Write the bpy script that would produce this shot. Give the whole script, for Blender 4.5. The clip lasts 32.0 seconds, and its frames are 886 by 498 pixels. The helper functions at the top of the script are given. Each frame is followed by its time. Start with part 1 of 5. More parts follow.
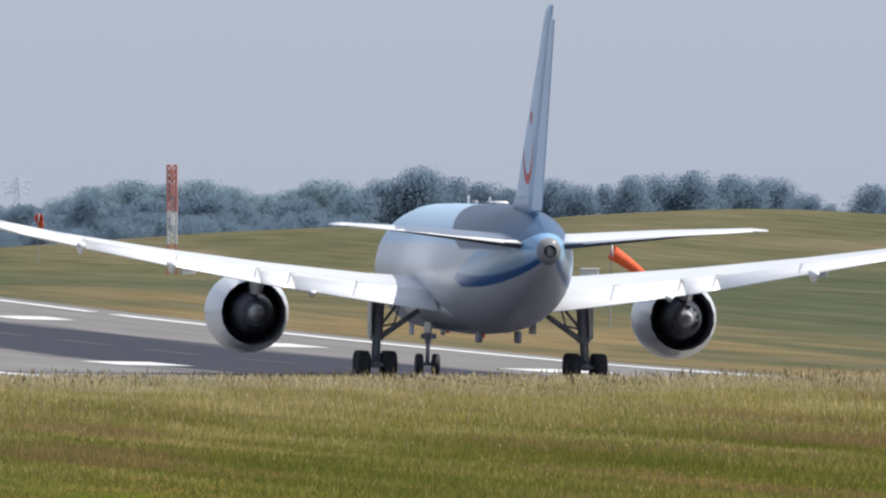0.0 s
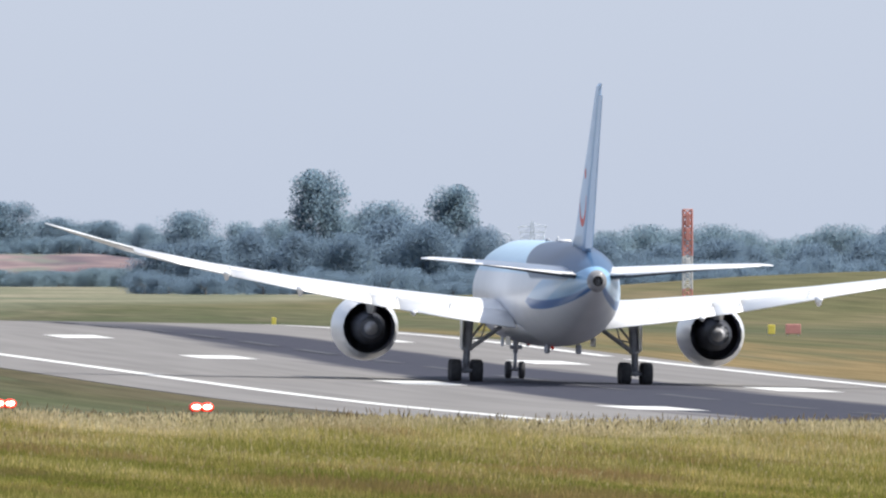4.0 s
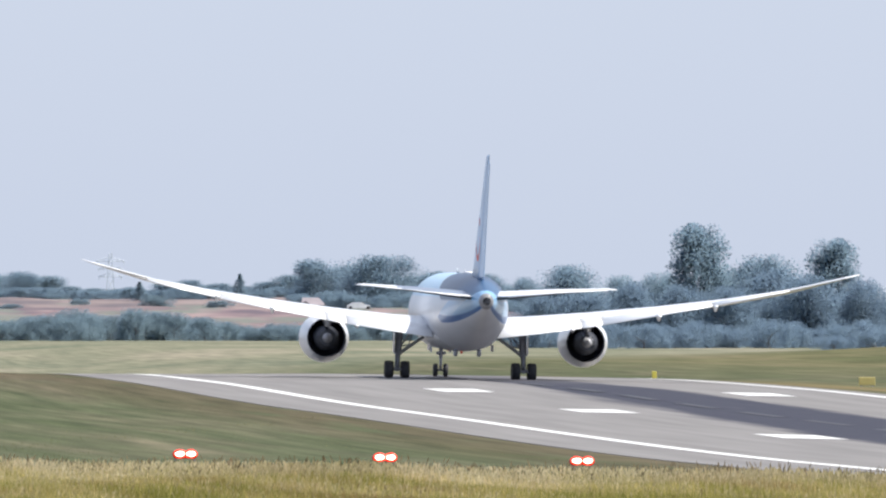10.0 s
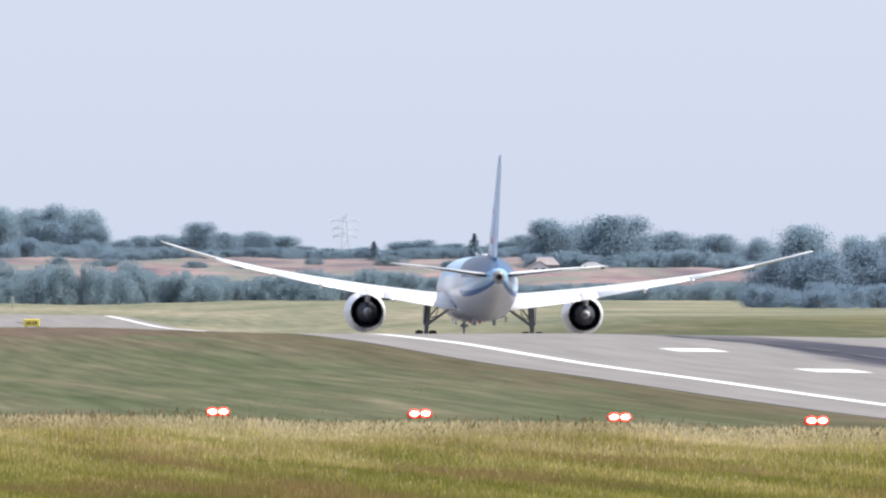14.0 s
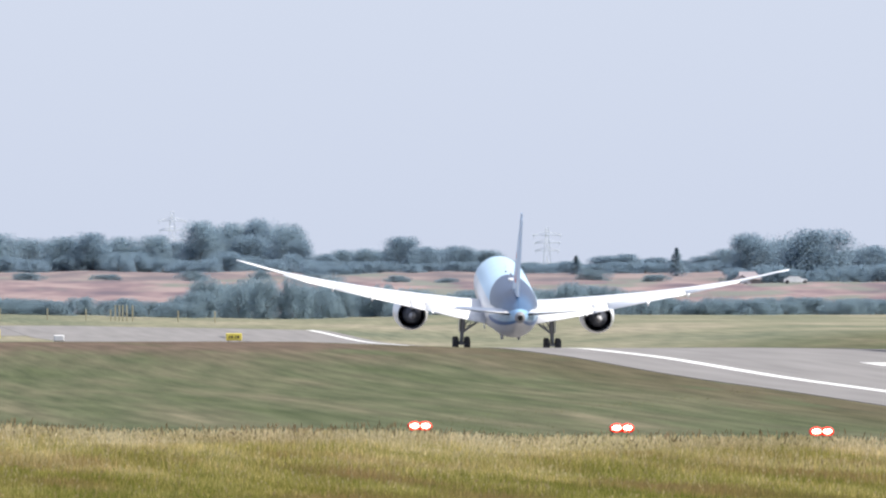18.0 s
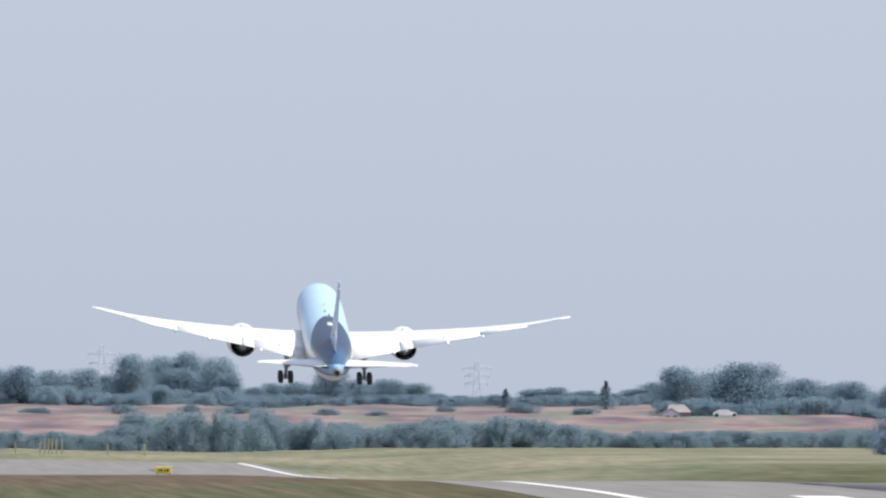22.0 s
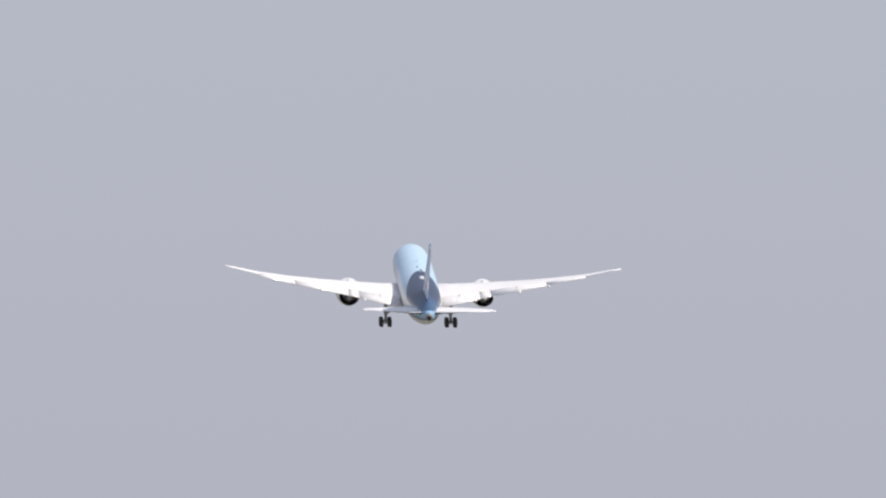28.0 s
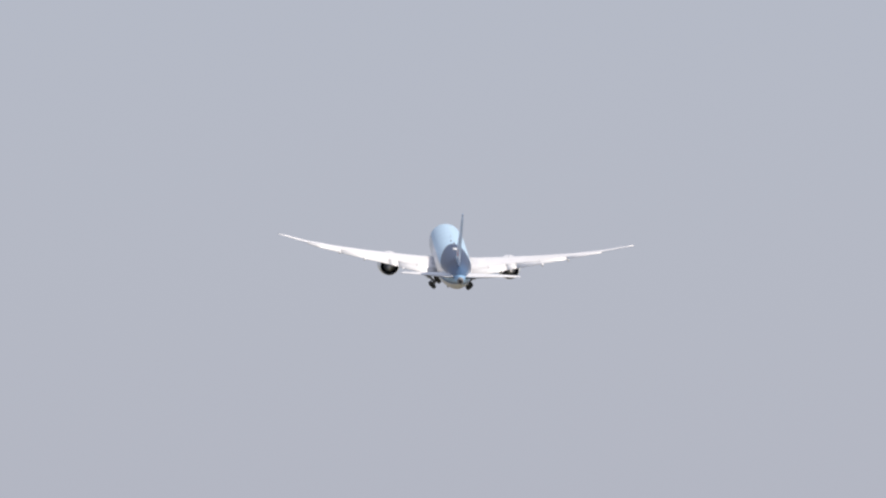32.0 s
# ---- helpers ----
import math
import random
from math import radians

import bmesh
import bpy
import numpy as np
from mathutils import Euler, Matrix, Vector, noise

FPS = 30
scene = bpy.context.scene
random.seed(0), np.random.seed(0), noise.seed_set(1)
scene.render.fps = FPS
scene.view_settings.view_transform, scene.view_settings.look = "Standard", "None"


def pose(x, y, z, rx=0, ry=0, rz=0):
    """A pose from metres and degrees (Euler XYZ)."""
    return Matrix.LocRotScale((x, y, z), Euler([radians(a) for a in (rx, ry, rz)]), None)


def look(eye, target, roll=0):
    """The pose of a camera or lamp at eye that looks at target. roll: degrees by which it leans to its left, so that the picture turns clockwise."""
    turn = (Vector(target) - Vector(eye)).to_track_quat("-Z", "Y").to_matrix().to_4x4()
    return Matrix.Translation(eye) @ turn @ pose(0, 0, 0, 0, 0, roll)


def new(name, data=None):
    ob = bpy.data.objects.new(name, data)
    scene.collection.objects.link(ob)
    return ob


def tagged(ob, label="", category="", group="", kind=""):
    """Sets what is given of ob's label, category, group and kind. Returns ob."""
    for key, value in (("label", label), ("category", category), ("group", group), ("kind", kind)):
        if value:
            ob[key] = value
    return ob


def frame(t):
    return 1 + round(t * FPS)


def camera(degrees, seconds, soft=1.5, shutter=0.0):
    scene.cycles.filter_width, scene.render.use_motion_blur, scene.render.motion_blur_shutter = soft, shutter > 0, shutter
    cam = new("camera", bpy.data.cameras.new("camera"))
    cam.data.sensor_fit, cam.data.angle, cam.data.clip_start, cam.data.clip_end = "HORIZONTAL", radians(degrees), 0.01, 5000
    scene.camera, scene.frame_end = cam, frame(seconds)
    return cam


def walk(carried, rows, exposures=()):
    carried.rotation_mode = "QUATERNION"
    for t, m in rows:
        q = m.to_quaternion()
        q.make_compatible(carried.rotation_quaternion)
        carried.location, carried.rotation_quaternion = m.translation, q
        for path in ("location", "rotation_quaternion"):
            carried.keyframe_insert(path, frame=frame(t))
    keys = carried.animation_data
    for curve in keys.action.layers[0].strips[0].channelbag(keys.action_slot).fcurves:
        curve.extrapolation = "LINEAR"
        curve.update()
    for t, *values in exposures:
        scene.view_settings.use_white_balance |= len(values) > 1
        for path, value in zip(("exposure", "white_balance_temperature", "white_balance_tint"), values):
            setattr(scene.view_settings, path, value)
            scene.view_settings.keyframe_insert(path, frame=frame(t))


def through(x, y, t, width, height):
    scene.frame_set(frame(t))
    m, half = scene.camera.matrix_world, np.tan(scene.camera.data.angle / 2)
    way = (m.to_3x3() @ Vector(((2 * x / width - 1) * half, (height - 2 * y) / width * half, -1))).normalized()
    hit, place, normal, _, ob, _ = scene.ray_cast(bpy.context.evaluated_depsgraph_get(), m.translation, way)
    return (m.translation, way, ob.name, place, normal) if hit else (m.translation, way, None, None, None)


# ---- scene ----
cam = camera(2.5303, 32.0, soft=2.25)
EYE = (0.0, 0.0, 8.0)
# seconds, bearing to the right of the runway's direction, elevation, in degrees
CAMERA_ROWS = [
    (0, 6.4082, -0.1225), (0.5, 6.2833, -0.0549), (1, 5.9764, -0.1139), (1.5, 5.6991, -0.0846), (2, 5.6301, 0.0347), (2.5, 5.5025, 0.0302),
    (3, 5.3048, 0.0233), (3.5, 5.0846, -0.0077), (5.5, 4.6943, 0.1310), (6, 4.5852, 0.1824), (6.5, 4.5165, 0.2271), (7, 4.3241, 0.1950),
    (7.5, 4.2259, 0.2434), (8, 4.3296, 0.1862), (8.5, 4.1339, 0.1434), (9, 4.0509, 0.1374), (9.5, 3.9375, 0.1094), (10, 3.8490, 0.1589),
    (10.5, 3.8043, 0.1135), (11, 3.8922, 0.0038), (11.5, 3.8071, 0.1237), (11.9, 3.7439, 0.2483), (12, 3.6644, 0.2685), (12.1, 3.4296, 0.2321),
    (12.5, 3.3188, 0.2199), (13, 3.3215, 0.1598), (13.5, 3.1896, 0.0258), (14, 3.1793, 0.0439), (14.5, 3.0685, 0.2255), (15, 3.0091, 0.2228),
    (15.5, 2.8085, 0.0288), (17.5, 2.8164, 0.1279), (18, 2.6017, 0.0846), (18.5, 2.5295, 0.0839), (19, 2.5787, 0.2304), (19.5, 2.6579, 0.1882),
    (20, 2.6715, 0.1946), (20.5, 2.4737, 0.2867), (21, 2.5190, 0.3237), (21.5, 2.6760, 0.4326), (22, 2.8032, 0.4650), (22.3, 2.7794, 0.4385),
    (22.4, 2.4589, 0.4200), (22.5, 2.3965, 0.3868), (23, 2.2917, 0.4572), (23.5, 2.3861, 0.6485), (24, 2.3441, 0.6205), (24.5, 2.2675, 0.7234),
    (25, 2.2459, 0.8536), (25.5, 2.2321, 0.9392), (27.5, 2.1980, 1.1883), (28, 2.2157, 1.3047), (28.5, 1.9206, 1.3972), (29, 1.8427, 1.5090),
    (29.5, 1.9626, 1.4416), (30, 2.1607, 1.7518), (30.5, 2.2312, 1.9556), (31, 2.1441, 2.0595), (31.5, 1.9830, 1.9685), (32, 1.9552, 1.8347),
]
walk(cam, [(t, pose(*EYE, 90 + e, 0, -b)) for t, b, e in CAMERA_ROWS],
     exposures=[(0, -0.14, 6500, 10), (1, 0.0, 6500, 10), (2, 0.09, 6500, 10), (3, 0.13, 6500, 10), (6, 0.24, 6500, 10), (7, 0.15, 6500, 10), (8, 0.16, 6500, 10), (9, 0.29, 6500, 10.5), (10, 0.27, 6500, 10.5),
                (11, 0.34, 6500, 10), (12, 0.3, 6520, 11), (13, 0.22, 6540, 11), (14, 0.38, 6560, 12), (15, 0.31, 6560, 12), (18, 0.34, 6550, 11.5), (19, 0.28, 6530, 11), (21, 0.1, 6500, 10), (23, -0.04, 6580, 10), (25, -0.2, 6680, 9), (28, -0.27, 6900, 15), (32, -0.27, 6900, 15)])

# ---- light ----
SUN_AZ, SUN_EL = 100.0, 55.0
world = bpy.data.worlds.new("sky")
scene.world = world
world.use_nodes = True
wn, wl = world.node_tree.nodes, world.node_tree.links
sky = wn.new("ShaderNodeTexSky")
sky.sky_type, sky.sun_disc = "NISHITA", False
sky.sun_elevation, sky.sun_rotation = radians(SUN_EL), radians(SUN_AZ)
sky.air_density, sky.dust_density, sky.ozone_density = 1.0, 1.0, 3.0
wn["Background"].inputs["Strength"].default_value = 0.1
haze = wn.new("ShaderNodeMix")
haze.data_type = "RGBA"
haze.inputs[0].default_value = 0.7
haze.inputs[7].default_value = (5.8, 6.6, 8.4, 1)
wl.new(sky.outputs["Color"], haze.inputs[6])
wl.new(haze.outputs[2], wn["Background"].inputs["Color"])
sun = new("sun", bpy.data.lights.new("sun", "SUN"))
sun.data.energy, sun.data.angle, sun.data.color = 5.0, radians(0.6), (1.0, 0.95, 0.86)
sun.matrix_world = look((0, 0, 0), (-math.cos(radians(SUN_EL)) * math.sin(radians(SUN_AZ)),
                                    -math.cos(radians(SUN_EL)) * math.cos(radians(SUN_AZ)), -math.sin(radians(SUN_EL))))


# ---- materials ----
def nodes_of(name):
    m = bpy.data.materials.new(name)
    m.use_nodes = True
    return m, m.node_tree.nodes, m.node_tree.links, m.node_tree.nodes["Principled BSDF"]


def surface(name, a, b, rough=0.6, scale=3.0, fine=40.0, bump=0.1, metal=0.0, stretch=(1, 1, 1), spec=0.5, coat=0.0, emit=0.0, island=0.0, per_object=0.0):
    """A surface that wanders between two colours at two scales, with fine relief."""
    m, n, l, p = nodes_of(name)
    tc, mp = n.new("ShaderNodeTexCoord"), n.new("ShaderNodeMapping")
    mp.inputs["Scale"].default_value = stretch
    l.new(tc.outputs["Object"], mp.inputs["Vector"])
    big, small = n.new("ShaderNodeTexNoise"), n.new("ShaderNodeTexNoise")
    big.inputs["Scale"].default_value, big.inputs["Detail"].default_value = scale, 5
    small.inputs["Scale"].default_value, small.inputs["Detail"].default_value = fine, 3
    for t in (big, small):
        l.new(mp.outputs["Vector"], t.inputs["Vector"])
    add = n.new("ShaderNodeMath")
    add.operation = "MULTIPLY_ADD"
    l.new(small.outputs["Fac"], add.inputs[0])
    add.inputs[1].default_value = 0.45
    l.new(big.outputs["Fac"], add.inputs[2])
    value = add.outputs[0]
    for amount, node, socket in ((island, "ShaderNodeNewGeometry", "Random Per Island"), (per_object, "ShaderNodeObjectInfo", "Random")):
        if amount:
            g, more = n.new(node), n.new("ShaderNodeMath")
            more.operation = "MULTIPLY_ADD"
            l.new(g.outputs[socket], more.inputs[0])
            more.inputs[1].default_value = amount
            l.new(value, more.inputs[2])
            less = n.new("ShaderNodeMath")
            less.operation = "SUBTRACT"
            l.new(more.outputs[0], less.inputs[0])
            less.inputs[1].default_value = amount / 2
            value = less.outputs[0]
    ramp = n.new("ShaderNodeValToRGB")
    ramp.color_ramp.elements[0].position, ramp.color_ramp.elements[1].position = 0.45, 1.0
    ramp.color_ramp.elements[0].color, ramp.color_ramp.elements[1].color = (*a, 1), (*b, 1)
    l.new(value, ramp.inputs["Fac"])
    l.new(ramp.outputs["Color"], p.inputs["Base Color"])
    p.inputs["Roughness"].default_value, p.inputs["Metallic"].default_value = rough, metal
    p.inputs["Specular IOR Level"].default_value, p.inputs["Coat Weight"].default_value = spec, coat
    if emit:
        p.inputs["Emission Color"].default_value, p.inputs["Emission Strength"].default_value = (*b, 1), emit
    if bump:
        bp = n.new("ShaderNodeBump")
        bp.inputs["Strength"].default_value, bp.inputs["Distance"].default_value = bump, 0.05
        l.new(small.outputs["Fac"], bp.inputs["Height"])
        l.new(bp.outputs["Normal"], p.inputs["Normal"])
    return m


def leafy(name, a, b, through=0.25, amount=0.8, patch=None, gain_by=1.8):
    """Leaves: colour by leaf, some light let through; patch adds wide drifts of colour over the field."""
    m, n, l, p = nodes_of(name)
    g = n.new("ShaderNodeNewGeometry")
    value = g.outputs["Random Per Island"]
    tc, big = n.new("ShaderNodeTexCoord"), n.new("ShaderNodeTexNoise")
    mp = n.new("ShaderNodeMapping")
    mp.inputs["Scale"].default_value = patch or (0.35, 0.35, 0.35)
    l.new(tc.outputs["Object"], mp.inputs["Vector"])
    l.new(mp.outputs["Vector"], big.inputs["Vector"])
    big.inputs["Scale"].default_value, big.inputs["Detail"].default_value = 1.0, 4
    mix = n.new("ShaderNodeMath")
    mix.operation = "MULTIPLY_ADD"
    l.new(value, mix.inputs[0])
    mix.inputs[1].default_value = amount
    off = n.new("ShaderNodeMath")
    off.operation = "MULTIPLY_ADD"
    l.new(big.outputs["Fac"], off.inputs[0])
    off.inputs[1].default_value, off.inputs[2].default_value = 2.4, -1.2 + 0.5 * (1 - amount)
    l.new(off.outputs[0], mix.inputs[2])
    ramp = n.new("ShaderNodeValToRGB")
    ramp.color_ramp.elements[0].color, ramp.color_ramp.elements[1].color = (*a, 1), (*b, 1)
    value = mix.outputs[0]
    l.new(value, ramp.inputs["Fac"])
    l.new(ramp.outputs["Color"], p.inputs["Base Color"])
    p.inputs["Roughness"].default_value, p.inputs["Specular IOR Level"].default_value = 0.8, 0.06
    tr, blend = n.new("ShaderNodeBsdfTranslucent"), n.new("ShaderNodeMixShader")
    gain = n.new("ShaderNodeMix")
    gain.data_type, gain.blend_type = "RGBA", "MULTIPLY"
    gain.inputs[0].default_value, gain.inputs[7].default_value = 1.0, (gain_by, gain_by, gain_by, 1)
    l.new(ramp.outputs["Color"], gain.inputs[6])
    l.new(gain.outputs[2], tr.inputs["Color"])
    blend.inputs[0].default_value = through
    l.new(p.outputs[0], blend.inputs[1])
    l.new(tr.outputs[0], blend.inputs[2])
    l.new(blend.outputs[0], n["Material Output"].inputs["Surface"])
    return m


WHITE = surface("white_paint", (0.70, 0.71, 0.73), (0.82, 0.83, 0.84), 0.32, 0.4, 6, 0.01, coat=0.3)
WING_WHITE = surface("wing_paint", (0.80, 0.805, 0.81), (0.87, 0.87, 0.875), 0.30, 0.35, 5, 0.01, coat=0.3)
FIN_BLUE = surface("fin_paint", (0.40, 0.56, 0.78), (0.52, 0.67, 0.85), 0.35, 0.4, 6, 0.01, coat=0.2)
RED = surface("red_paint", (0.55, 0.03, 0.03), (0.70, 0.05, 0.04), 0.4, 2, 20, 0.02)
DUCT = surface("duct_lining", (0.30, 0.32, 0.40), (0.40, 0.42, 0.50), 0.7, 2, 20, 0.05, spec=0.3)
# dark grey of the shade painted in under the tailplane
UNDER_SHADE = surface("underside_shade_grey", (0.060, 0.066, 0.082), (0.10, 0.11, 0.13), 0.6, 2, 20, 0.02)
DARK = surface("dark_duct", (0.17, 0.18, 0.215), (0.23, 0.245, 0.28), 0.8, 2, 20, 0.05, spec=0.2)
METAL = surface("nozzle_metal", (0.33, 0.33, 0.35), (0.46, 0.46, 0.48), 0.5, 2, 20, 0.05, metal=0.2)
CORE_METAL = surface("dark_core_metal", (0.045, 0.049, 0.066), (0.075, 0.080, 0.098), 0.6, 2, 20, 0.05, metal=0.3)
GEAR = surface("gear_paint", (0.26, 0.27, 0.31), (0.42, 0.43, 0.47), 0.5, 2, 20, 0.05)
RUBBER = surface("tyre_rubber", (0.028, 0.029, 0.034), (0.055, 0.055, 0.060), 0.8, 3, 30, 0.1)
SEAL = surface("panel_joint", (0.10, 0.11, 0.13), (0.18, 0.19, 0.21), 0.6, 3, 30, 0.0)
BEACON = surface("beacon_glass", (0.5, 0.03, 0.02), (0.7, 0.05, 0.03), 0.3, 3, 30, 0.0, emit=0.12)
LINE = surface("line_paint", (0.62, 0.61, 0.58), (0.86, 0.86, 0.84), 0.6, 0.3, 4, 0.1)
FADED = surface("rubbered_paint", (0.030, 0.031, 0.038), (0.070, 0.071, 0.080), 0.7, 0.3, 4, 0.1)
MAST_RED = surface("mast_red", (0.54, 0.22, 0.19), (0.66, 0.31, 0.27), 0.5, 1, 10, 0.03)
MAST_WHITE = surface("mast_white", (0.60, 0.60, 0.60), (0.78, 0.78, 0.78), 0.5, 1, 10, 0.03)
ORANGE = surface("windsock_cloth", (0.75, 0.10, 0.035), (0.92, 0.18, 0.07), 0.8, 2, 20, 0.1)
YELLOW = surface("sign_yellow", (0.72, 0.58, 0.08), (0.85, 0.72, 0.14), 0.5, 2, 20, 0.03)
STRAW_PAINT = surface("post_paint", (0.34, 0.31, 0.20), (0.44, 0.40, 0.27), 0.7, 2, 20, 0.05)
DULL_YELLOW = surface("dull_yellow", (0.46, 0.38, 0.13), (0.58, 0.48, 0.18), 0.6, 2, 20, 0.03)
BLACK = surface("sign_black", (0.015, 0.015, 0.015), (0.04, 0.04, 0.04), 0.6, 2, 20, 0.03)
# housing paint, reddened to carry some of the lamps' red bloom
CASE = surface("lamp_housing", (0.50, 0.06, 0.03), (0.66, 0.10, 0.04), 0.5, 2, 20, 0.03)
LAMP = surface("red_lamp", (1.0, 0.30, 0.22), (1.0, 0.40, 0.30), 0.3, 2, 20, 0.0, emit=12.0)
# glowing shell that imitates the red bloom round each lamp
LAMP_HALO = surface("red_lamp_halo", (0.9, 0.03, 0.02), (1.0, 0.045, 0.03), 0.3, 2, 20, 0.0, emit=1.3)
# pylon steel paled towards the sky's tone to imitate distance haze
LATTICE = surface("hazed_steel", (0.58, 0.63, 0.71), (0.68, 0.73, 0.80), 0.6, 1, 10, 0.03)
BARK = surface("bark", (0.15, 0.14, 0.135), (0.26, 0.24, 0.225), 0.9, 1, 10, 0.3)
# leaf colours have blue-grey distance haze mixed in; nearer trees get less
LEAF_THIN_HAZE = leafy("thin_haze_leaves", (0.191, 0.269, 0.357), (0.213, 0.296, 0.380), 0.36, 0.5, None, 2.0)
LEAF_HAZED = leafy("hazed_leaves", (0.219, 0.310, 0.393), (0.245, 0.339, 0.413), 0.36, 0.5, None, 2.0)
LEAF_HAZED_PALE = leafy("pale_hazed_leaves", (0.236, 0.329, 0.406), (0.261, 0.359, 0.423), 0.36, 0.5, None, 2.0)
SHRUB_HAZED = leafy("hazed_shrub_leaves", (0.195, 0.275, 0.335), (0.225, 0.306, 0.354), 0.36, 0.5, None, 2.0)
TUFT = leafy("field_tufts", (0.078, 0.092, 0.038), (0.170, 0.150, 0.080), 0.3, 0.5, (0.035, 0.008, 0.0), 1.2)
WALLS = surface("house_wall", (0.20, 0.185, 0.18), (0.30, 0.28, 0.27), 0.8, 0.5, 5, 0.05)
ROOF = surface("house_roof", (0.25, 0.22, 0.235), (0.33, 0.29, 0.30), 0.8, 0.5, 5, 0.1)
GLASS = surface("dark_glass", (0.02, 0.025, 0.03), (0.05, 0.055, 0.06), 0.1, 0.5, 5, 0.0)


def field_material():
    """Rough airfield grass: green and olive drifts, a brown crest, straw verges, far grass paled with painted haze and
    dense sward on the bank in front.
    """
    m, n, l, p = nodes_of("field_grass")
    tc, sep = n.new("ShaderNodeTexCoord"), n.new("ShaderNodeSeparateXYZ")
    l.new(tc.outputs["Object"], sep.inputs[0])
    east, north = sep.outputs["X"], sep.outputs["Y"]
    def noise_at(sx, sy, detail):
        mp, t = n.new("ShaderNodeMapping"), n.new("ShaderNodeTexNoise")
        mp.inputs["Scale"].default_value = (sx, sy, 0)
        l.new(tc.outputs["Object"], mp.inputs["Vector"])
        l.new(mp.outputs["Vector"], t.inputs["Vector"])
        t.inputs["Scale"].default_value, t.inputs["Detail"].default_value = 1, detail
        return t.outputs["Fac"]
    def ramp_of(v, stops):
        r = n.new("ShaderNodeValToRGB")
        e = r.color_ramp.elements
        while len(e) < len(stops):
            e.new(0.5)
        for k, (pos, c) in zip(e, stops):
            k.position, k.color = pos, (*c, 1)
        l.new(v, r.inputs["Fac"])
        return r.outputs["Color"]
    def between(v, a, b):
        k = n.new("ShaderNodeMapRange")
        k.interpolation_type = "SMOOTHSTEP"
        k.inputs["From Min"].default_value, k.inputs["From Max"].default_value = a, b
        l.new(v, k.inputs["Value"])
        return k.outputs[0]
    def times(a, b):
        k = n.new("ShaderNodeMath")
        k.operation = "MULTIPLY"
        for i, v in enumerate((a, b)):
            if isinstance(v, float):
                k.inputs[i].default_value = v
            else:
                l.new(v, k.inputs[i])
        return k.outputs[0]
    def over(fac, a, b):
        k = n.new("ShaderNodeMix")
        k.data_type = "RGBA"
        l.new(fac, k.inputs[0])
        for i, v in ((6, a), (7, b)):
            if isinstance(v, tuple):
                k.inputs[i].default_value = (*v, 1)
            else:
                l.new(v, k.inputs[i])
        return k.outputs[2]
    c = ramp_of(noise_at(0.22, 0.0065, 8), ((0.30, (0.074, 0.090, 0.052)), (0.46, (0.090, 0.102, 0.064)), (0.60, (0.112, 0.114, 0.076)), (0.75, (0.160, 0.148, 0.104))))
    # brown seeding grass on the crest and along the runway's near side
    crest = times(between(north, 1330, 1560), times(between(east, 78, 60), 0.95))
    crest = times(crest, between(noise_at(0.12, 0.008, 6), 0.30, 0.52))
    c = over(crest, c, (0.122, 0.094, 0.078))
    edge = times(times(between(east, 62, 73), between(east, 80, 76)), 0.6)
    c = over(times(edge, between(noise_at(0.3, 0.012, 6), 0.30, 0.5)), c, (0.100, 0.080, 0.058))
    # far off and to the right, haze painted into paler, greyer grass
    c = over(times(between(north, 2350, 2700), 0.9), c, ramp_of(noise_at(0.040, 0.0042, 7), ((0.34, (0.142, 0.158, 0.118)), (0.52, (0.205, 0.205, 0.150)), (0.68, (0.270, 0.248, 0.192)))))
    # the knoll and the field beside it, olive and straw
    knoll = times(times(between(east, 150, 200), between(north, 1650, 1850)), between(north, 2650, 2350))
    c = over(times(knoll, 0.8), c, ramp_of(noise_at(0.07, 0.0042, 7), ((0.34, (0.105, 0.110, 0.060)), (0.52, (0.150, 0.138, 0.080)), (0.68, (0.200, 0.165, 0.108)))))
    # a straw-coloured verge along the runway's far side, in drifts
    verge = times(times(between(east, 126, 131), between(east, 178, 145)), between(north, 1780, 1350))
    c = over(times(verge, between(noise_at(0.10, 0.006, 6), 0.28, 0.60)), c, (0.205, 0.158, 0.088))
    # the bank in front: deep green below, rusty patches
    c = over(between(north, 470, 400), c, ramp_of(noise_at(0.55, 0.16, 7), ((0.32, (0.070, 0.092, 0.012)), (0.50, (0.115, 0.118, 0.022)), (0.66, (0.180, 0.110, 0.045)))))
    mix = n.new("ShaderNodeMix")
    mix.data_type, mix.blend_type = "RGBA", "MULTIPLY"
    mix.inputs[0].default_value = 1.0
    l.new(c, mix.inputs[6])
    l.new(ramp_of(noise_at(0.9, 0.018, 9), ((0.28, (0.72, 0.74, 0.74)), (0.72, (1.28, 1.24, 1.20)))), mix.inputs[7])
    l.new(mix.outputs[2], p.inputs["Base Color"])
    p.inputs["Roughness"].default_value, p.inputs["Specular IOR Level"].default_value = 1.0, 0.0
    bp = n.new("ShaderNodeBump")
    bp.inputs["Strength"].default_value, bp.inputs["Distance"].default_value = 0.5, 0.3
    l.new(noise_at(2.0, 1.0, 4), bp.inputs["Height"])
    l.new(bp.outputs["Normal"], p.inputs["Normal"])
    return m


